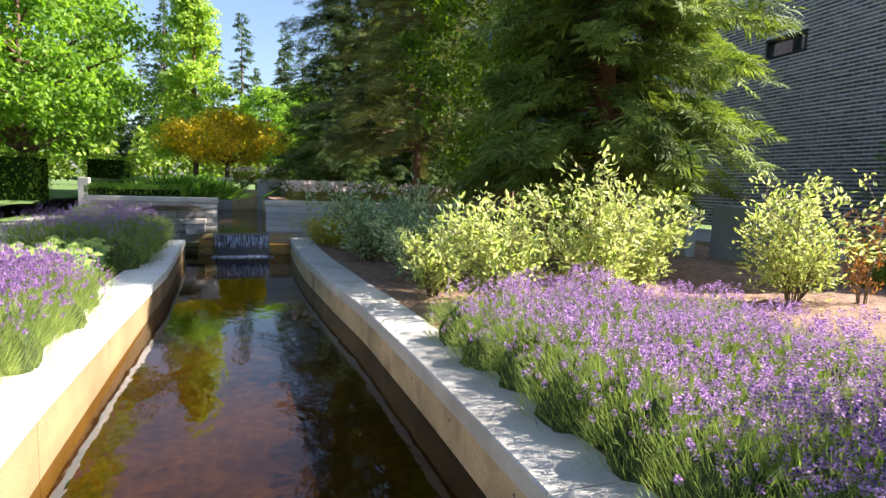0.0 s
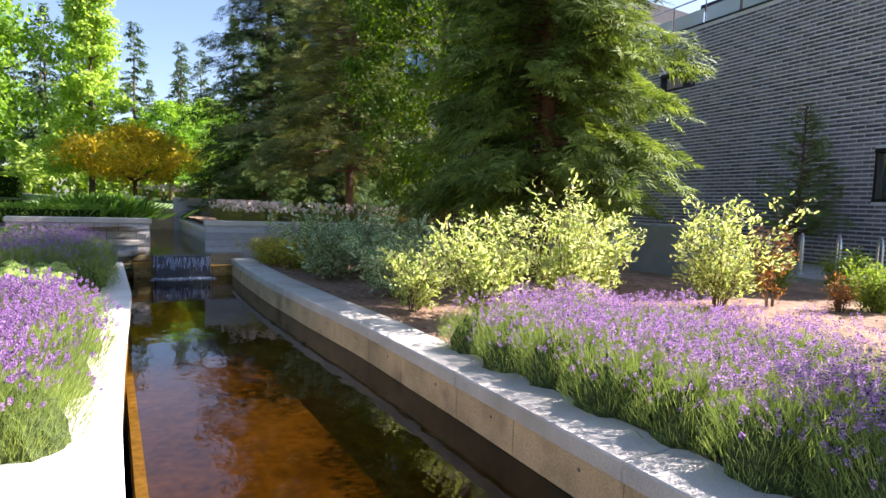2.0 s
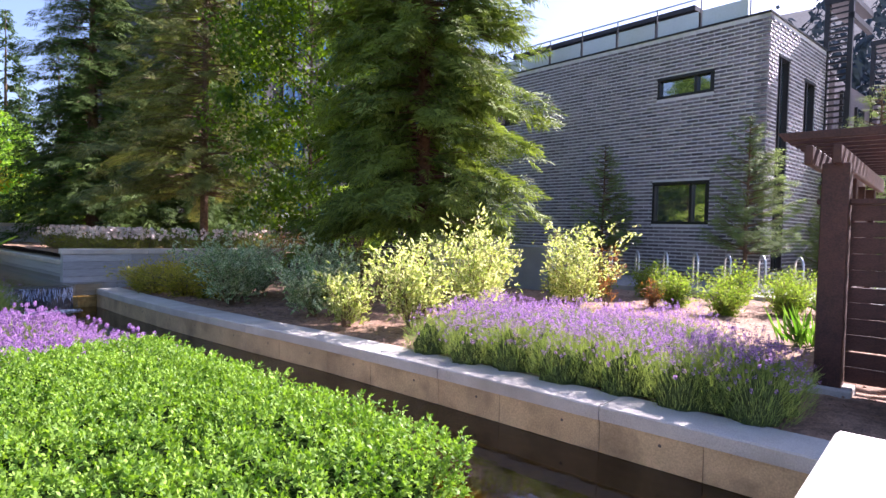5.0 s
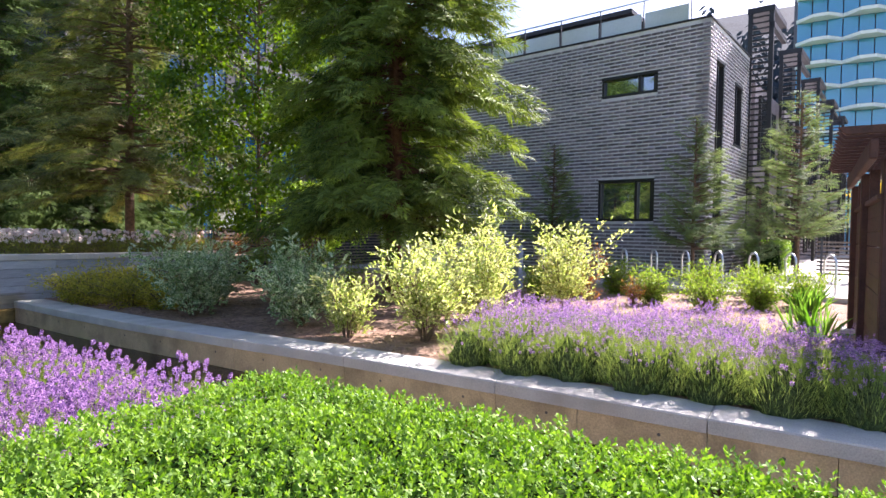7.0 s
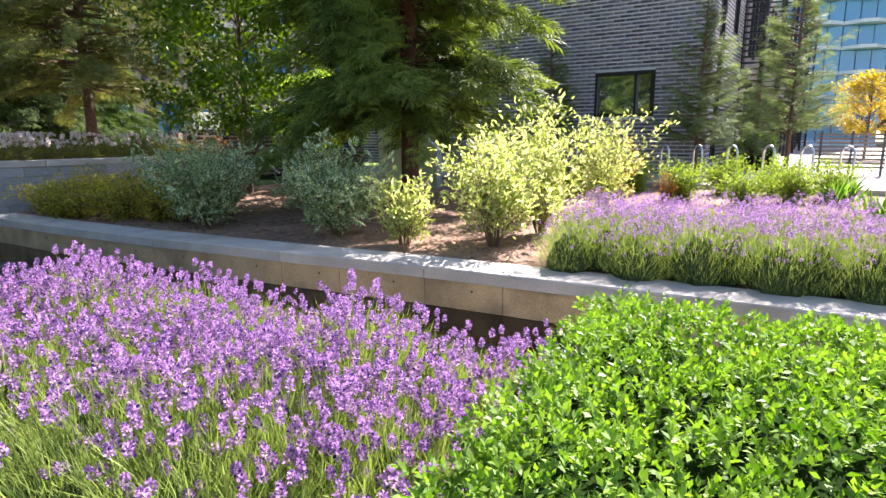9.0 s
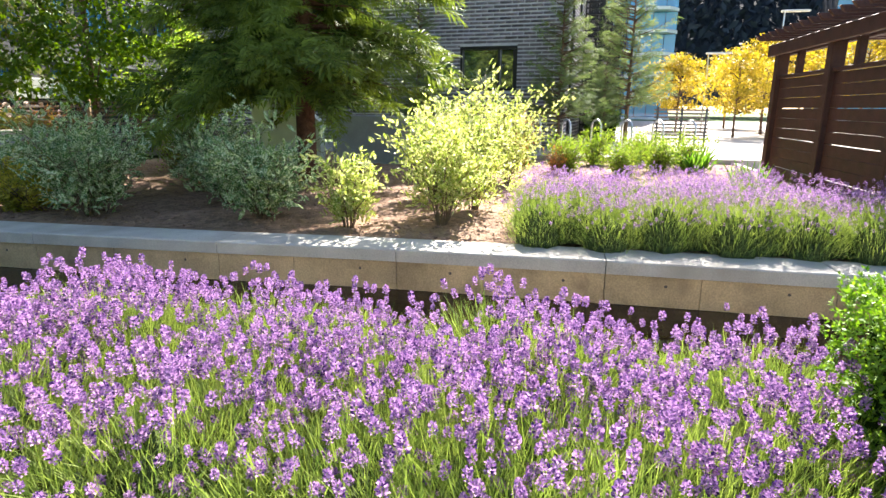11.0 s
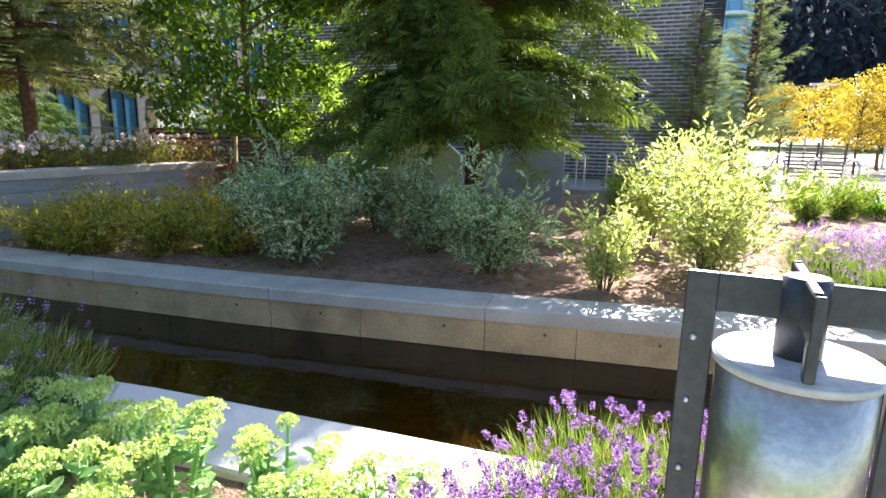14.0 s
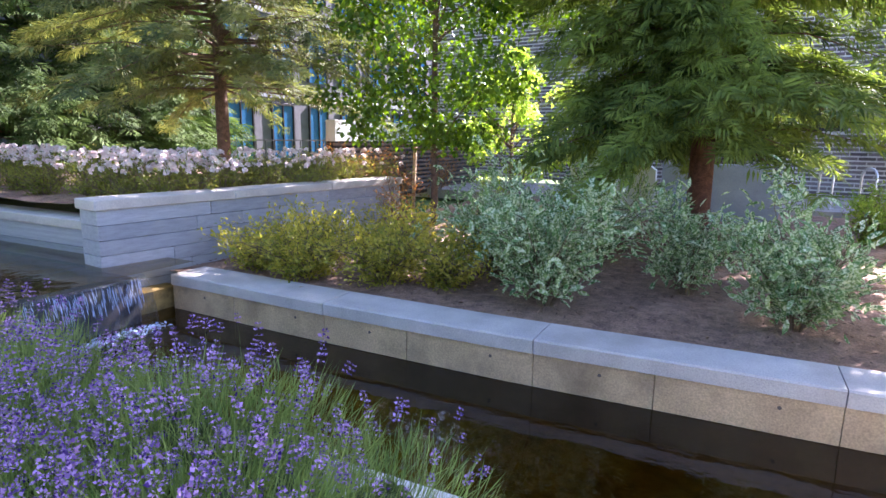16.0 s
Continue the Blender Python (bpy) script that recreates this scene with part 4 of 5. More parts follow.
plant_tree("tree", ROUNDT, "rounded green tree beyond the golden maple", 6.0, 50.0, 1.3, 1.2, 70)
YEL = broad_mesh(4.3, 2.0, 1.4, 5200, 27, L_YEL, 0.14, trunk_r=0.06, clumps=120)
for i, (x, y, s) in enumerate(((24, -2.9, 0.8), (28, -5.2, 1.05), (30, -1.6, 0.9), (33, -8.5, 1.2), (27, -9.0, 1.1), (38, -6.0, 1.1))):
    plant_tree("yellow_tree", YEL, "street tree with yellow autumn-tinted leaves", x, y, 0.3, s, 70 * i, "street trees")
PINE = conifer_mesh(5.0, 1.3, 0.9, 105, 28, 0.85, -0.28, 0.3, 0.075, L_PINE, M_BARK, 0.06, 16, 36, 0.65, lumps=0.5)
plant_tree("pine", PINE, "slim young pine in front of the brick corner", 14.9, 4.5, 0.3, 0.95)
plant_tree("pine", PINE, "slim young pine beside the plaza", 20.0, 2.0, 0.3, 1.25, 120)
plant_tree("pine", PINE, "slim young pine against the shaded brick wall", 15.0, 8.9, 0.3, 0.85, 40)
plant_tree("pine", PINE, "slim young pine beside the plaza", 17.8, 3.0, 0.3, 0.55, 220)
FIR = conifer_mesh(26, 3.3, 5, 130, 29, 0.9, 0.25, 1.5, 0.42, L_FIR, M_BARK, 0.3, 5, 11, 0.75)
for i in range(22):
    plant_tree("fir", FIR, "tall dark fir in the wood beyond the garden", -14 + i * 2.1 + R.uniform(-1, 1), 66 + R.uniform(-2, 16), -0.05, R.uniform(0.58, 0.86), R.uniform(0, 360), "firs of the far wood")
for x, y, s in ((20, 40, 0.5), (24, 44, 0.55), (27, 36, 0.45)):
    plant_tree("fir", FIR, "tall dark fir behind the brick house", x, y, -0.05 if x > 20 else 1.2, s, 90 * s, "firs of the far wood")


def grass_clump(x, y, z, h, w, n, label):
    P = np.stack([R.normal(0, w / 3, n), R.normal(0, w / 3, n), np.zeros(n)], 1)
    D = R.normal(size=(n, 3)) * 0.3 + P * 0.8 + (0, 0, 1)
    ob = thing("daylily", label, "plant", m=pose(x, y, z))
    tagged(part("foliage", fast("foliage", *leaves(P, D, R.uniform(0.6, 1.1, n) * h, 0.025, curl=0.25), L_GRASS), ob), "arching green blades", kind="stuff")


for x, y in ((-1.7, 20.5), (-0.9, 20.9), (-1.3, 21.6)):
    grass_clump(x, y, 0.8, 0.8, 1.2, 900, "arching clump of green daylily blades on the terrace")
for x, y in ((9.4, 1.6), (6.0, 1.55)):
    grass_clump(x, y, GROUND, 0.55, 0.35, 60, "broad green blades of a lily beside the fence")

# hill forest beyond the plaza
n = 26000
rowsx = R.uniform(112, 170, n)
P = np.stack([rowsx, R.uniform(-170, 60, n), np.zeros(n)], 1)
crowns = np.floor(P[:, 1] / 4.0) * 4.0 + 2.0
u = R.uniform(0, 1, n)
V0 = np.stack([np.floor(P[:, 0] / 4) * 4 + R.normal(0, 1.0, n) * (1 - u), crowns + R.normal(0, 1.5, n) * (1.05 - u), 3 + (P[:, 0] - 110) * 0.6 + u * (20 + 6 * np.sin(crowns * 3.7))], 1)
D = R.normal(size=(n, 3)) * (0.6, 0.9, 0.2) + (0, 0, -0.7)
wood = thing("far_wood", "dark conifer wood on the hillside, tinted with haze", "wood", kind="stuff", me=fast("far_wood", *leaves(V0, D, R.uniform(1.6, 3.2, n), R.uniform(0.7, 1.3, n), simple=True), L_HILL))
n = 16000
u = R.uniform(0, 1, n)
bx = R.uniform(-45, 30, n)
V0 = np.stack([bx, R.uniform(56, 63, n), 1.2 + u * (4.0 + 2.2 * np.sin(bx * 0.9) + 1.4 * np.sin(bx * 2.3))], 1)
thing("thicket", "dense green undergrowth along the far wood", "thicket", kind="stuff", me=fast("thicket", *leaves(V0, R.normal(size=(n, 3)) * 0.7 + (0, -0.4, -0.2), R.uniform(0.4, 0.9, n), R.uniform(0.25, 0.5, n), simple=True), L_SMALL))
hill = sheet("hillside", (108, 240, -260, 120), 0, M_HILL, "wooded hillside beyond the towers, coloured dark blue as haze", "hill", step=8)
for v in hill.data.vertices:
    v.co.z = 2 + (v.co.x - 108) * 0.62

# bark chips on the soil
n = 5200
P = np.stack([R.uniform(1.8, 11.4, n), R.uniform(0.5, 14, n), np.full(n, GROUND + 0.03)], 1)
P[:, 0] = 1.8 + (P[:, 0] - 1.8) * R.uniform(0.1, 1, n)
D = R.normal(size=(n, 3)) * (1, 1, 0.25)
thing("bark_chips", "loose brown bark chips and twigs on the soil", "mulch", kind="stuff", me=fast("bark_chips", *leaves(P, D, R.uniform(0.02, 0.07, n), R.uniform(0.008, 0.022, n)), M_CHIP))

# ---- bollard light ----
def bollard():
    ob = thing("bollard_light", "brushed steel garden light with dark bolted plates", "bollard", m=pose(-2.655, 6.515, 0.015, 0, 0, 81) @ Matrix.Diagonal((0.9, 0.9, 1, 1)))

    def drum(name, r, z0, z1, mat, label="", seg=48):
        bm = bmesh.new()
        bmesh.ops.create_cone(bm, cap_ends=True, segments=seg, radius1=r, radius2=r, depth=z1 - z0, matrix=Matrix.Translation((0, 0, (z0 + z1) / 2)))
        rim = [e for e in bm.edges if abs(e.verts[0].co.z - e.verts[1].co.z) < 1e-5]
        bmesh.ops.bevel(bm, geom=rim, offset=0.0025, segments=2, affect="EDGES")
        for f in bm.faces:
            f.smooth = len(f.verts) == 4
        part(name, from_bm(name, bm, mat), ob, label)
    drum("housing", 0.08, 1.175, 1.412, M_BRUSH, "brushed steel drum")
    drum("collar", 0.083, 1.15, 1.178, M_DARKST, "dark steel collar")
    drum("post", 0.08, 0.0, 1.15, M_STEEL)
    drum("lid", 0.085, 1.412, 1.424, M_LID, "pale flat lid")
    drum("cap", 0.024, 1.424, 1.505, M_DARKST, "short dark steel stub", 24)
    for a in (0, 180):
        q = pose(0, 0, 0, 0, 0, a)
        part("plate", from_bm("plate", box(0.034, 0.014, 0.4, 0.0015), M_DARKST), ob, "dark bolted steel plate", q @ pose(0.102, 0, 1.1))
        part("arm", from_bm("arm", box(0.066, 0.012, 0.04, 0.0015), M_DARKST), ob, "", q @ pose(0.053, 0, 1.46))
        part("fin", from_bm("fin", box(0.011, 0.07, 0.045, 0.0015), M_DARKST), ob, "", q @ pose(0, 0.057, 1.46))
        part("fin", from_bm("fin", box(0.011, 0.016, 0.08, 0.0015), M_DARKST), ob, "", q @ pose(0, 0.08, 1.425))
        part("bracket", from_bm("bracket", box(0.044, 0.02, 0.06, 0.002), M_DARKST), ob, "", q @ pose(0.098, 0.004, 1.08))
        for z in (1.2, 1.28, 1.36, 1.43):
            for side in (1, -1):
                bm = bmesh.new()
                bmesh.ops.create_icosphere(bm, subdivisions=2, radius=0.0042)
                part("bolt", from_bm("bolt", bm, M_STEEL), ob, "", q @ pose(0.106, side * 0.0075, z))


bollard()

# ---- bicycle racks ----
def rack_mesh():
    pts = [(-0.19, 0, 0)] + [(-0.19, 0, 0.7)] + [(0.19 * -math.cos(math.pi * k / 10), 0, 0.7 + 0.19 * math.sin(math.pi * k / 10)) for k in range(1, 10)] + [(0.19, 0, 0.7), (0.19, 0, 0)]
    return fast("hoop", *tube(pts, [0.027] * len(pts), 10), M_STEEL)


HOOP = rack_mesh()
HOOP.shade_smooth()
FOOT = from_bm("foot_plate", box(0.14, 0.1, 0.012, 0.002), M_STEEL)
for k in range(-2, 8):
    ob = thing("bicycle_rack", "galvanised steel hoop bicycle rack on paving", "bicycle rack", "bicycle racks", m=pose(12.45, 2.75 + 0.77 * k, 0.3, 0, 0, 35))
    part("hoop", HOOP, ob)
    for x in (-0.19, 0.19):
        part("foot_plate", FOOT, ob, "", pose(x, 0, 0))

# ---- pergola with plank fence ----
def pergola():
    ob = thing("pergola", "red-brown stained timber pergola with a plank fence", "pergola")
    yb = 1.02
    for x in (3.5, 5.1, 7.05):
        part("post", from_bm("post", box(0.22 if x < 4 else 0.17, 0.22 if x < 4 else 0.17, 2.12, 0.01), M_WOOD), ob, "", pose(x, yb - (0.1 if x < 4 else 0), 0.22))
        part("footing", from_bm("footing", box(0.36, 0.4, 0.26, 0.015), M_CONC), ob, "pale concrete footing", pose(x, yb - (0.1 if x < 4 else 0), 0.0))
        part("post", from_bm("post", box(0.17, 0.17, 2.34, 0.01), M_WOOD), ob, "", pose(x, -2.0, 0.0))
    n = 11
    h = (1.96 - 0.3) / n
    for i in range(n):
        part("plank", from_bm("plank", box(3.62, 0.03, h - (0.012 if i % 3 == 1 else 0.004), 0.003), M_WOOD), ob, "", pose(5.26, yb, 0.3 + h * i))
    for x0, x1 in ((3.45, 5.05), (5.15, 7.0)):
        part("rail", from_bm("rail", box(x1 - x0, 0.1, 0.05, 0.005), M_WOOD), ob, "", pose((x0 + x1) / 2, yb, 1.96))
        part("mullion", from_bm("mullion", box(0.09, 0.09, 0.32, 0.005), M_WOOD), ob, "", pose((x0 + x1) / 2 + 0.2, yb, 2.01))
    for i in range(n):
        part("plank", from_bm("plank", box(0.03, 2.7, h - (0.014 if i % 4 == 1 else 0.004), 0.003), M_WOOD), ob, "", pose(3.53, -0.55, 0.3 + h * i))
    part("rail", from_bm("rail", box(0.1, 2.74, 0.05, 0.005), M_WOOD), ob, "", pose(3.53, -0.56, 1.96))
    for y in (0.1, -0.9):
        part("mullion", from_bm("mullion", box(0.09, 0.09, 0.32, 0.005), M_WOOD), ob, "", pose(3.53, y, 2.01))
    for y in (yb + 0.1, yb - 0.12, -1.9, -2.1):
        part("beam", from_bm("beam", box(4.1, 0.07, 0.18, 0.01), M_WOOD), ob, "", pose(5.3, y, 2.32))
    for i in range(14):
        x = 3.35 + i * 0.3
        bm = box(0.06, 3.9, 0.14, 0.006)
        for v in bm.verts:
            if abs(v.co.y) > 1.85 and v.co.z < 0.08:
                v.co.z += 0.06
                v.co.y *= 0.97
        part("rafter", from_bm("rafter", bm, M_WOOD), ob, "", pose(x, -0.55, 2.502))


pergola()


# ---- brick house ----
def brick_house():
    turn = -7.0
    C = (15.95, 4.35, 0.3)
    top = 7.9
    ob = thing("brick_house", "dark brick townhouse with pale mortar and black window frames", "house", m=pose(*C, 0, 0, turn))
    Lw, Ls = 15.0, 5.6
    # openings on the long wall (along y) and on the side wall (along x): start, end, foot, head
    wins = [(1.58, 3.5, 1.72, 3.12), (1.55, 3.45, 5.87, 6.58), (9.75, 11.5, 5.8, 6.5)]
    swins = [(0.75, 1.75, 0.3, 6.9), (3.1, 4.2, 4.4, 6.6)]

    def walled(openings, L, H, along_x):
        """A wall with openings cut through, 0.3 thick, built from blocks between them."""
        xs = sorted({0.0, L, *[v for o in openings for v in o[:2]]})
        zs = sorted({0.0, H, *[v for o in openings for v in o[2:]]})
        for a, b in zip(xs, xs[1:]):
            for c, d in zip(zs, zs[1:]):
                m = ((a + b) / 2, (c + d) / 2)
                if any(o[0] < m[0] < o[1] and o[2] < m[1] < o[3] for o in openings):
                    continue
                bm = bmesh.new()
                r = bmesh.ops.create_cube(bm, size=1)
                for v in r["verts"]:
                    u, w, t = v.co.x * (b - a) + m[0], v.co.z * (d - c) + m[1], (v.co.y + 0.5) * 0.3
                    v.co = Vector((u, t, w)) if along_x else Vector((t, u, w))
                part("wall", from_bm("wall", bm, M_MORTAR), ob)
    walled(wins, Lw, top, False)
    walled(swins, Ls, top, True)
    slab("roof", 0.3, Ls + 2, 0.3, Lw, top - 0.3, top - 0.1, M_GREYC, ob, 0)
    # bricks
    bl, bh = 0.40, 0.118
    unit_b = from_bm("brick", box(1, 1, 1, 0), M_BRICKO)
    V0 = np.array([(x, y, z) for x in (-0.5, 0.5) for y in (-0.5, 0.5) for z in (-0.5, 0.5)])
    F0 = np.array([(0, 1, 3, 2), (4, 6, 7, 5), (0, 4, 5, 1), (2, 3, 7, 6), (0, 2, 6, 4), (1, 5, 7, 3)])
    items, count = [], 0
    for along_x, openings, L in ((False, wins, Lw), (True, swins, Ls)):
        for r in range(int(top / bh)):
            z = r * bh + bh / 2
            x = -(bl / 2 if r % 2 else 0)
            while x < L:
                a, b = max(0.0, x) + 0.011, min(L, x + bl) - 0.011
                x += bl
                if b - a < 0.03:
                    continue
                segs = [(a, b)]
                for o in openings:
                    if o[2] - 0.05 < z < o[3] + 0.05:
                        segs = [s for q in segs for s in ((q[0], min(q[1], o[0])), (max(q[0], o[1]), q[1])) if s[1] - s[0] > 0.03]
                for c, d in segs:
                    size = np.array((d - c, 0.05, bh - 0.042) if along_x else (0.05, d - c, bh - 0.042))
                    mid = np.array(((c + d) / 2, 0.02 + R.uniform(-0.002, 0.002), z) if along_x else (0.02 + R.uniform(-0.002, 0.002), (c + d) / 2, z))
                    if not along_x and d < 4.6 and z < 3.3 and count < 300:
                        part("brick", unit_b, ob, "", Matrix.Translation((mid[0], mid[1], z - size[2] / 2)) @ Matrix.Diagonal((*size, 1)))
                        count += 1
                    else:
                        items.append((V0 * size + mid, F0))
    rest = part("brickwork", fast("brickwork", *joined(items), M_BRICK), ob)
    rest["kind"] = "stuff"
    # windows
    for along_x, openings in ((False, wins), (True, swins)):
        for a, b, c, d in openings:
            w = part("window", from_bm("window", box(0.02, b - a - 0.1, d - c - 0.1, 0) if not along_x else box(b - a - 0.1, 0.02, d - c - 0.1, 0), M_GLASS), ob, "dark reflecting window in a deep black frame",
                     pose(0.17, (a + b) / 2, c + 0.05) if not along_x else pose((a + b) / 2, 0.17, c + 0.05))
            bars = [(a, a + 0.14, c, d), (b - 0.07, b, c, d), (a, b, c, c + 0.09), (a, b, d - 0.1, d), ((a * 0.68 + b * 0.32) - 0.04, (a * 0.68 + b * 0.32) + 0.04, c, d)]
            for (u0, u1, v0, v1) in bars:
                fr = from_bm("frame_bar", box(0.16, u1 - u0, v1 - v0, 0.004) if not along_x else box(u1 - u0, 0.16, v1 - v0, 0.004), M_BLACK)
                q = part("frame_bar", fr, w)
                q.matrix_basis = w.matrix_basis.inverted() @ (pose(0.1 - 0.035 * (u1 - u0 > 0.2), (u0 + u1) / 2, v0) if not along_x else pose((u0 + u1) / 2, 0.1 - 0.035 * (u1 - u0 > 0.2), v0))
    # parapet, roof terrace and setback storey
    slab("coping", -0.04, 0.34, -0.04, Lw, top, top + 0.06, M_BLACK, ob)
    slab("coping", 0.34, Ls, -0.04, 0.34, top, top + 0.06, M_BLACK, ob)
    slab("penthouse", 3.2, Ls + 2, 4.2, Lw - 3, top - 0.1, top + 1.75, M_GREYC, ob, 0.02, "set-back roof storey with brown cladding")
    slab("penthouse_roof", 2.8, Ls + 2.4, 3.6, Lw - 2.5, top + 1.75, top + 1.95, M_BLACK, ob, 0.02)
    for y in np.arange(0.6, Lw, 1.5):
        slab("rail_post", 0.12, 0.15, y, y + 0.03, top + 0.06, top + 1.0, M_DARKST, ob, 0)
    slab("top_rail", 0.11, 0.16, 0.3, Lw, top + 1.0, top + 1.04, M_STEEL, ob, 0)
    for y in np.arange(0.65, Lw - 1.5, 1.5):
        slab("guard_panel", 0.13, 0.14, y + 0.04, y + 1.42, top + 0.12, top + 0.62, M_GUARD, ob, 0, "pale glass guard panel")
    return ob


brick_house()


def row_house(k):
    """One of the row of dark townhouses: brick bay, slatted screen tower and roof trellis."""
    ob = thing("townhouse", "dark brick townhouse with a tall slatted black screen", "house", "townhouse row", m=pose(15.95, 4.35, 0.3, 0, 0, -7.0) @ pose(5.6 + 6.2 * k, 0, 0))
    s0 = -1.4
    slab("bay", 0.9, 6.2, 0.05, 9, 0, 7.3, M_BRICK, ob, 0.02)
    slab("screen_post", s0 + 1.0, s0 + 1.16, -0.75, -0.6, 0, 9.6, M_BLACK, ob)
    slab("screen_post", s0 + 1.0, s0 + 1.16, -0.05, 0.1, 0, 9.6, M_BLACK, ob)
    sl = from_bm("slat", box(0.1, 0.62, 0.06, 0), M_BLACK)
    for i in range(44):
        part("slat", sl, ob, "", pose(s0 + 1.08, -0.33, 0.3 + i * 0.21))
    slab("screen_head", s0 + 0.98, s0 + 3.4, -0.78, 0.12, 9.5, 9.72, M_BLACK, ob)
    slab("screen_beam", s0 + 1.0, s0 + 3.4, -0.78, -0.62, 8.9, 9.1, M_BLACK, ob)
    for a, b, c, d in ((1.6, 2.6, 4.1, 6.9), (1.6, 2.6, 0.4, 3.3), (3.6, 4.6, 4.3, 6.6), (3.6, 4.6, 0.6, 3.0)):
        w = slab("window", a, b, 0.0, 0.06, c, d, M_GLASS, ob, 0.01)
        for q in (a, b):
            f = slab("frame_bar", q - 0.05, q + 0.05, -0.05, 0.05, c, d, M_BLACK, None, 0.005)
            f.parent = w
            f.matrix_basis = w.matrix_basis.inverted() @ f.matrix_basis


for k in range(6):
    row_house(k)


# ---- apartment house behind the trees ----
def apartments():
    ob = thing("apartment_house", "grey apartment house, reflected sky painted into its tall windows", "house", m=pose(8.2, 26.0, 0.5))
    slab("wall", 0, 24, 0, 10, 0, 14, M_GREYC, ob, 0.02)
    slab("brick_panel", -0.5, 2.6, -0.3, 0.0, 0, 14, M_BRICK, ob, 0.02, "brick-clad end bay")
    for i in range(9):
        for j in range(4):
            x, z = 3.2 + i * 2.4, 0.25 + j * 3.3
            w = slab("window", x, x + 1.25, -0.03, 0.05, z, z + 2.2, M_GLASSA, ob, 0.01, "tall window painted the blue of reflected sky")
            for u0, u1, v0, v1 in ((x - 0.07, x, z, z + 2.2), (x + 1.25, x + 1.32, z, z + 2.2), (x + 0.6, x + 0.65, z, z + 2.2), (x - 0.07, x + 1.32, z + 2.2, z + 2.3)):
                f = slab("frame_bar", u0, u1, -0.1, 0.0, v0, v1, M_BLACK, None, 0.004)
                f.parent = w
                f.matrix_basis = w.matrix_basis.inverted() @ f.matrix_basis
    for j in range(4):
        slab("floor_band", 0, 24, -0.06, 0.0, 2.75 + j * 3.3, 2.95 + j * 3.3, M_GREYB, ob, 0.005)
    slab("terrace_rail", 2.6, 11, -2.0, -1.97, 1.0, 1.05, M_BLACK, ob, 0)
    for i in range(18):
        slab("rail_post", 2.6 + i * 0.48, 2.63 + i * 0.48, -2.0, -1.97, 0.0, 1.0, M_BLACK, ob, 0)


apartments()
sw = thing("slatted_wall", "low wall with horizontal dark slats under pale concrete", "wall", kind="structure")
slab("band", 7.3, 15.0, 16.0, 16.25, 1.6, 2.05, M_GREENC, sw, 0.01)
slab("backing", 7.3, 15.0, 16.1, 16.25, 0.2, 1.6, M_BLACK, sw, 0)
slat = from_bm("slat", box(7.7, 0.05, 0.055, 0.004), M_SLAT)
for i in range(12):
    part("slat", slat, sw, "", pose(11.15, 16.05, 0.3 + i * 0.11))
# ramp enclosure: sloped pale wall with a blue-grey slab behind
bm = bmesh.new()
prof = [(11.4, 0.1), (9.75, 0.1), (9.75, 1.15), (10.35, 1.6), (11.4, 1.6)]
fa = bm.faces.new([bm.verts.new((0, y, z)) for y, z in prof])
ex = bmesh.ops.extrude_face_region(bm, geom=[fa])
for v in [g for g in ex["geom"] if isinstance(g, bmesh.types.BMVert)]:
    v.co.x += 0.25
bmesh.ops.recalc_face_normals(bm, faces=bm.faces[:])
thing("ramp_wall", "pale green concrete ramp wall with a sloping top", "wall", kind="structure", m=pose(9.0, 0, 0), me=from_bm("ramp_wall", bm, M_GREENC))
slab("ramp_slab", 9.6, 9.85, 7.6, 9.7, 0.1, 1.28, M_SLATE)
tagged(bpy.data.objects["ramp_slab"], "grey concrete wall of the ramp under the cedar", "wall", kind="structure")

# slatted fence and planting at the plaza
fz = thing("slat_fence", "horizontal dark slat fence with steel posts at the plaza", "fence")
for y in (-0.2, 0.55, 1.3):
    slab("post", 16.97, 17.03, y, y + 0.06, 0.3, 1.55, M_DARKST, fz)
for i in range(9):
    slab("slat", 16.99, 17.02, -0.25, 1.45, 0.5 + i * 0.115, 0.555 + i * 0.115, M_SLAT, fz, 0.003)
for x in (18.5, 21.5, 24.5, 27.5):
    hedge(x, x + 2.4, 2.4, 3.4, 0.3, 1.35, 2600, "clipped dark hedge in front of the townhouses", size=0.06)


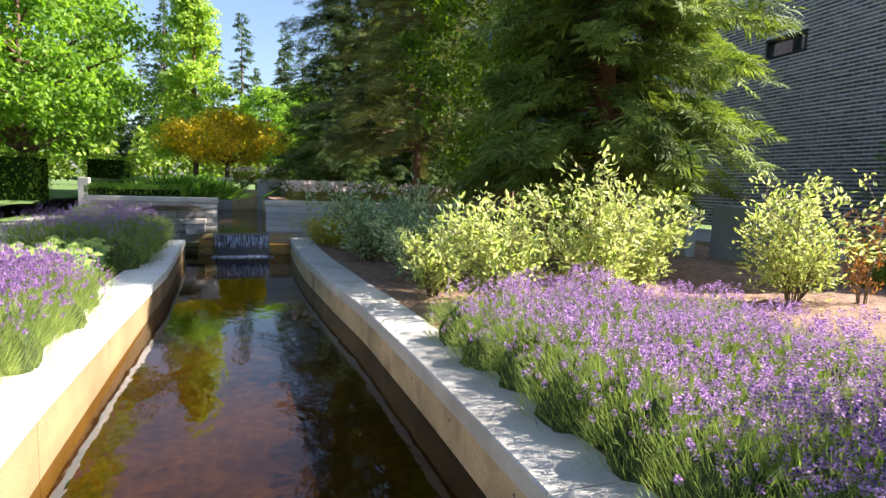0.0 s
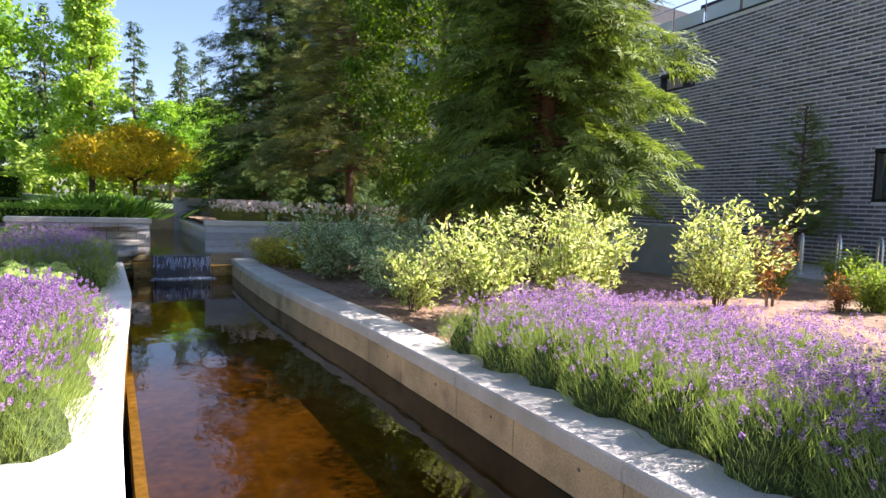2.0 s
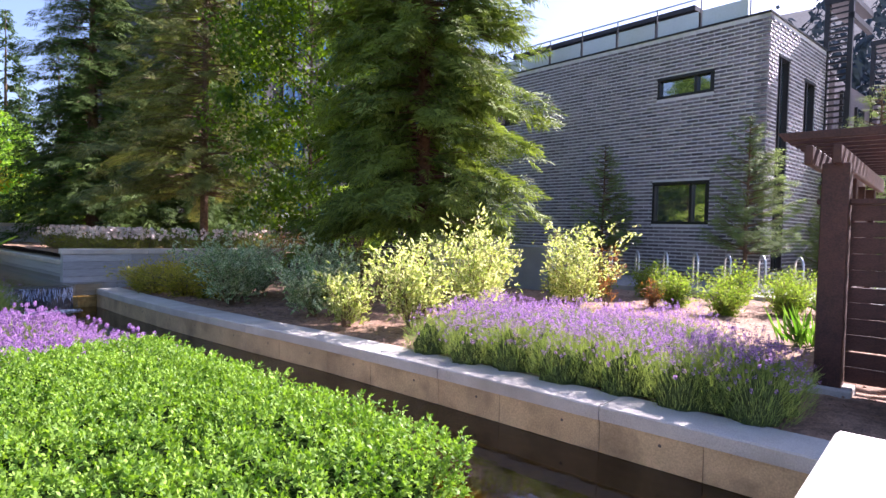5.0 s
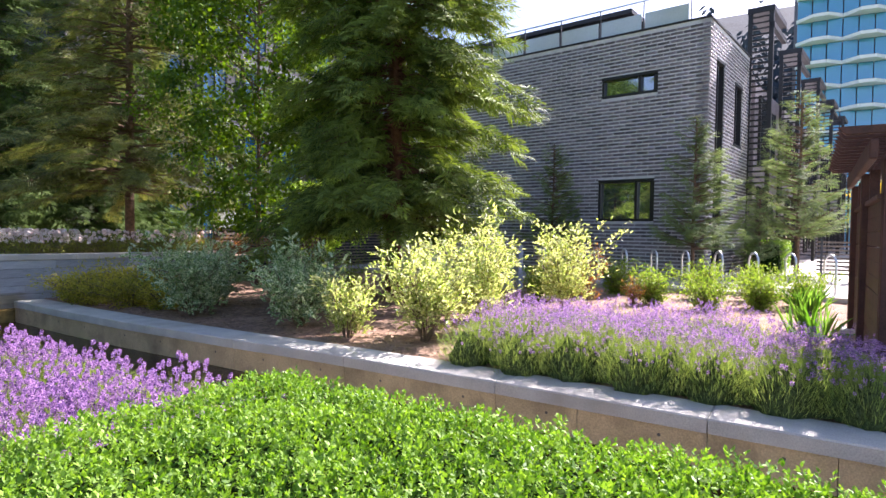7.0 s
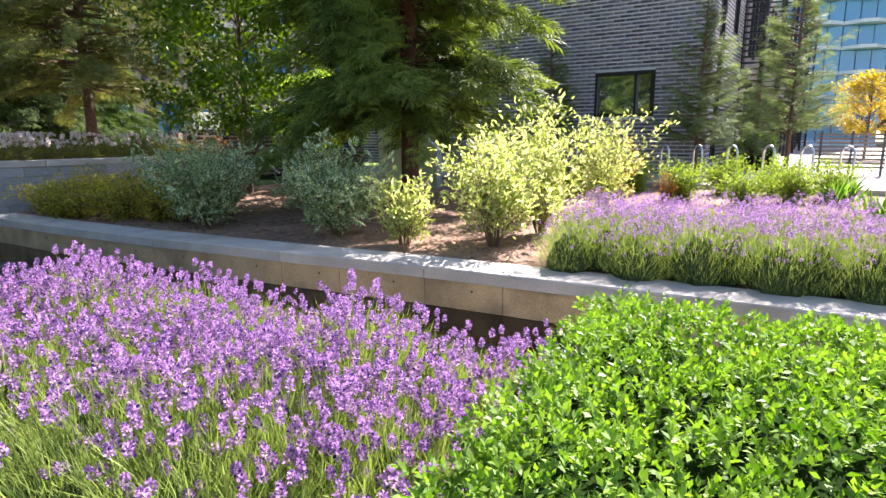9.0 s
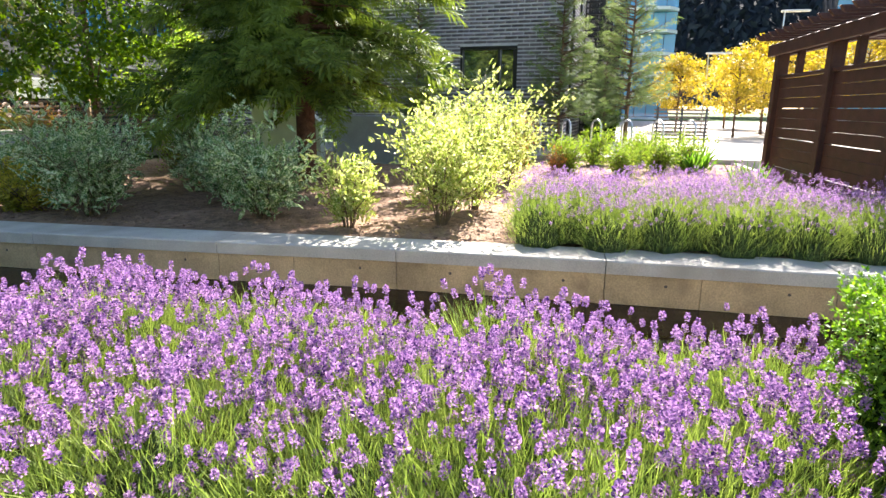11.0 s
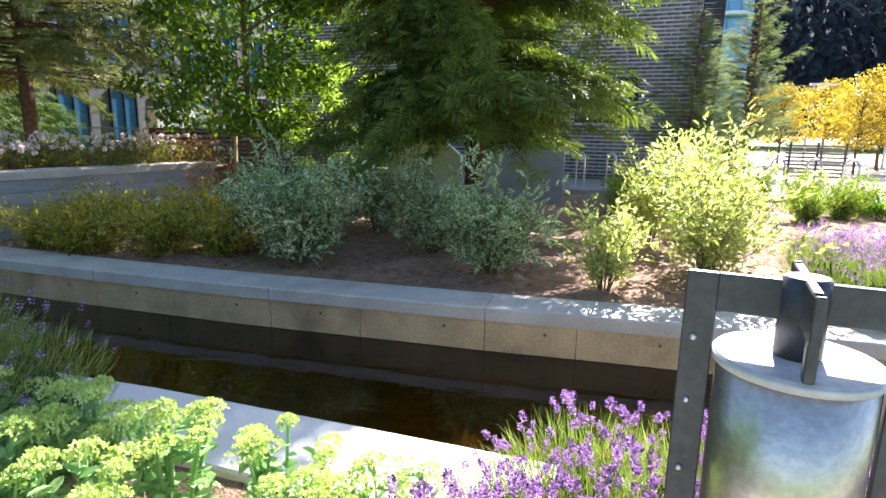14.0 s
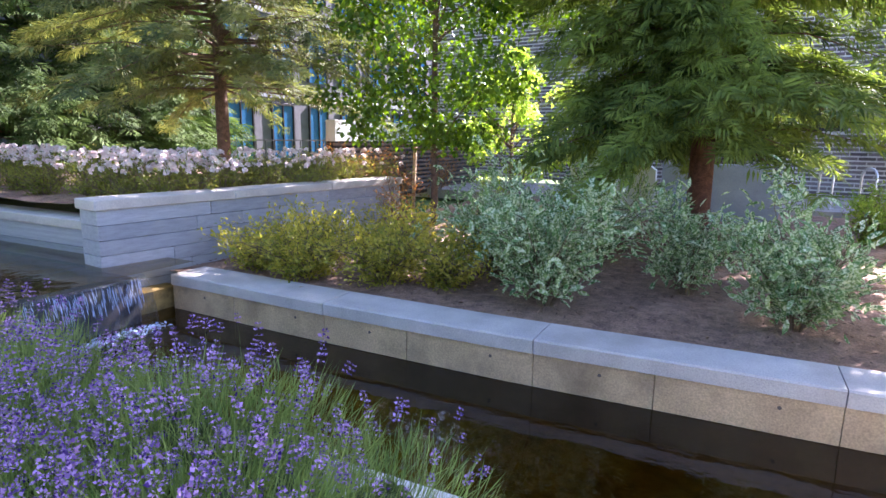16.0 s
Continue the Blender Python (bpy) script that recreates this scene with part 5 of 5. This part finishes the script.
# ---- towers ----
def tower(x, y, z0, w, d, floors, turn, label, bulge):
    ob = thing("tower", label, "tower block", m=pose(x, y, z0, 0, 0, turn))
    H = 3.0
    slab("core", 0.6, d, -w / 2 + 0.5, w / 2 - 0.5, 0, floors * H, M_GREYC, ob, 0)
    n = 9
    for f in range(floors):
        bm = bmesh.new()
        prof = [(0.6 + 0.1, w / 2 - 0.4)] + [(0.3 - bulge * math.sin(math.pi * k / n) - (1.7 if k % 3 else 0.0), w / 2 - 0.3 - (w - 0.6) * k / n) for k in range(n + 1)] + [(0.7, -w / 2 + 0.4)]
        fa = bm.faces.new([bm.verts.new((px, py, 0)) for px, py in prof])
        ex = bmesh.ops.extrude_face_region(bm, geom=[fa])
        for v in [g for g in ex["geom"] if isinstance(g, bmesh.types.BMVert)]:
            v.co.z += 0.42
        bmesh.ops.recalc_face_normals(bm, faces=bm.faces[:])
        part("balcony", from_bm("balcony", bm, M_WHITE), ob, "white balcony slab", pose(0, 0, f * H))
        for k in range(n):
            ya, yb = w / 2 - 0.4 - (w - 0.8) * k / n, w / 2 - 0.4 - (w - 0.8) * (k + 1) / n
            xm = 0.45 - bulge * math.sin(math.pi * (k + 0.5) / n)
            slab("window", xm, xm + 0.2, yb + 0.06, ya - 0.06, f * H + 0.45, f * H + 2.95, M_GLASSB, ob, 0)
    return ob


tower(88, -3.5, -0.1, 16, 12, 14, 4, "white tower block with stacked balconies and glass painted sky blue", 0.6)
tower(95, -48, -0.1, 28, 18, 13, -12, "curved glass tower with white floor bands", 4.0)


def street_lamp(x, y, h):
    ob = thing("street_lamp", "pale street lamp with a flat arm beyond the plaza", "street lamp", m=pose(x, y, 0.3))
    V, F = tube([(0, 0, 0), (0, 0, h)], [0.06, 0.04], 8)
    part("pole", fast("pole", V, F, M_STEEL), ob)
    part("head", from_bm("head", box(0.3, 1.3, 0.1, 0.03), M_WHITE), ob, "", pose(0, -0.5, h))


street_lamp(30, -6.2, 5.9)
street_lamp(32, -3.3, 4.1)
bl = thing("path_bollard", "short pale bollard light beside the path", "bollard", m=pose(-4.2, 21.0, 0.5))
part("post", from_bm("post", box(0.3, 0.3, 0.9, 0.02), M_CAPST), bl)
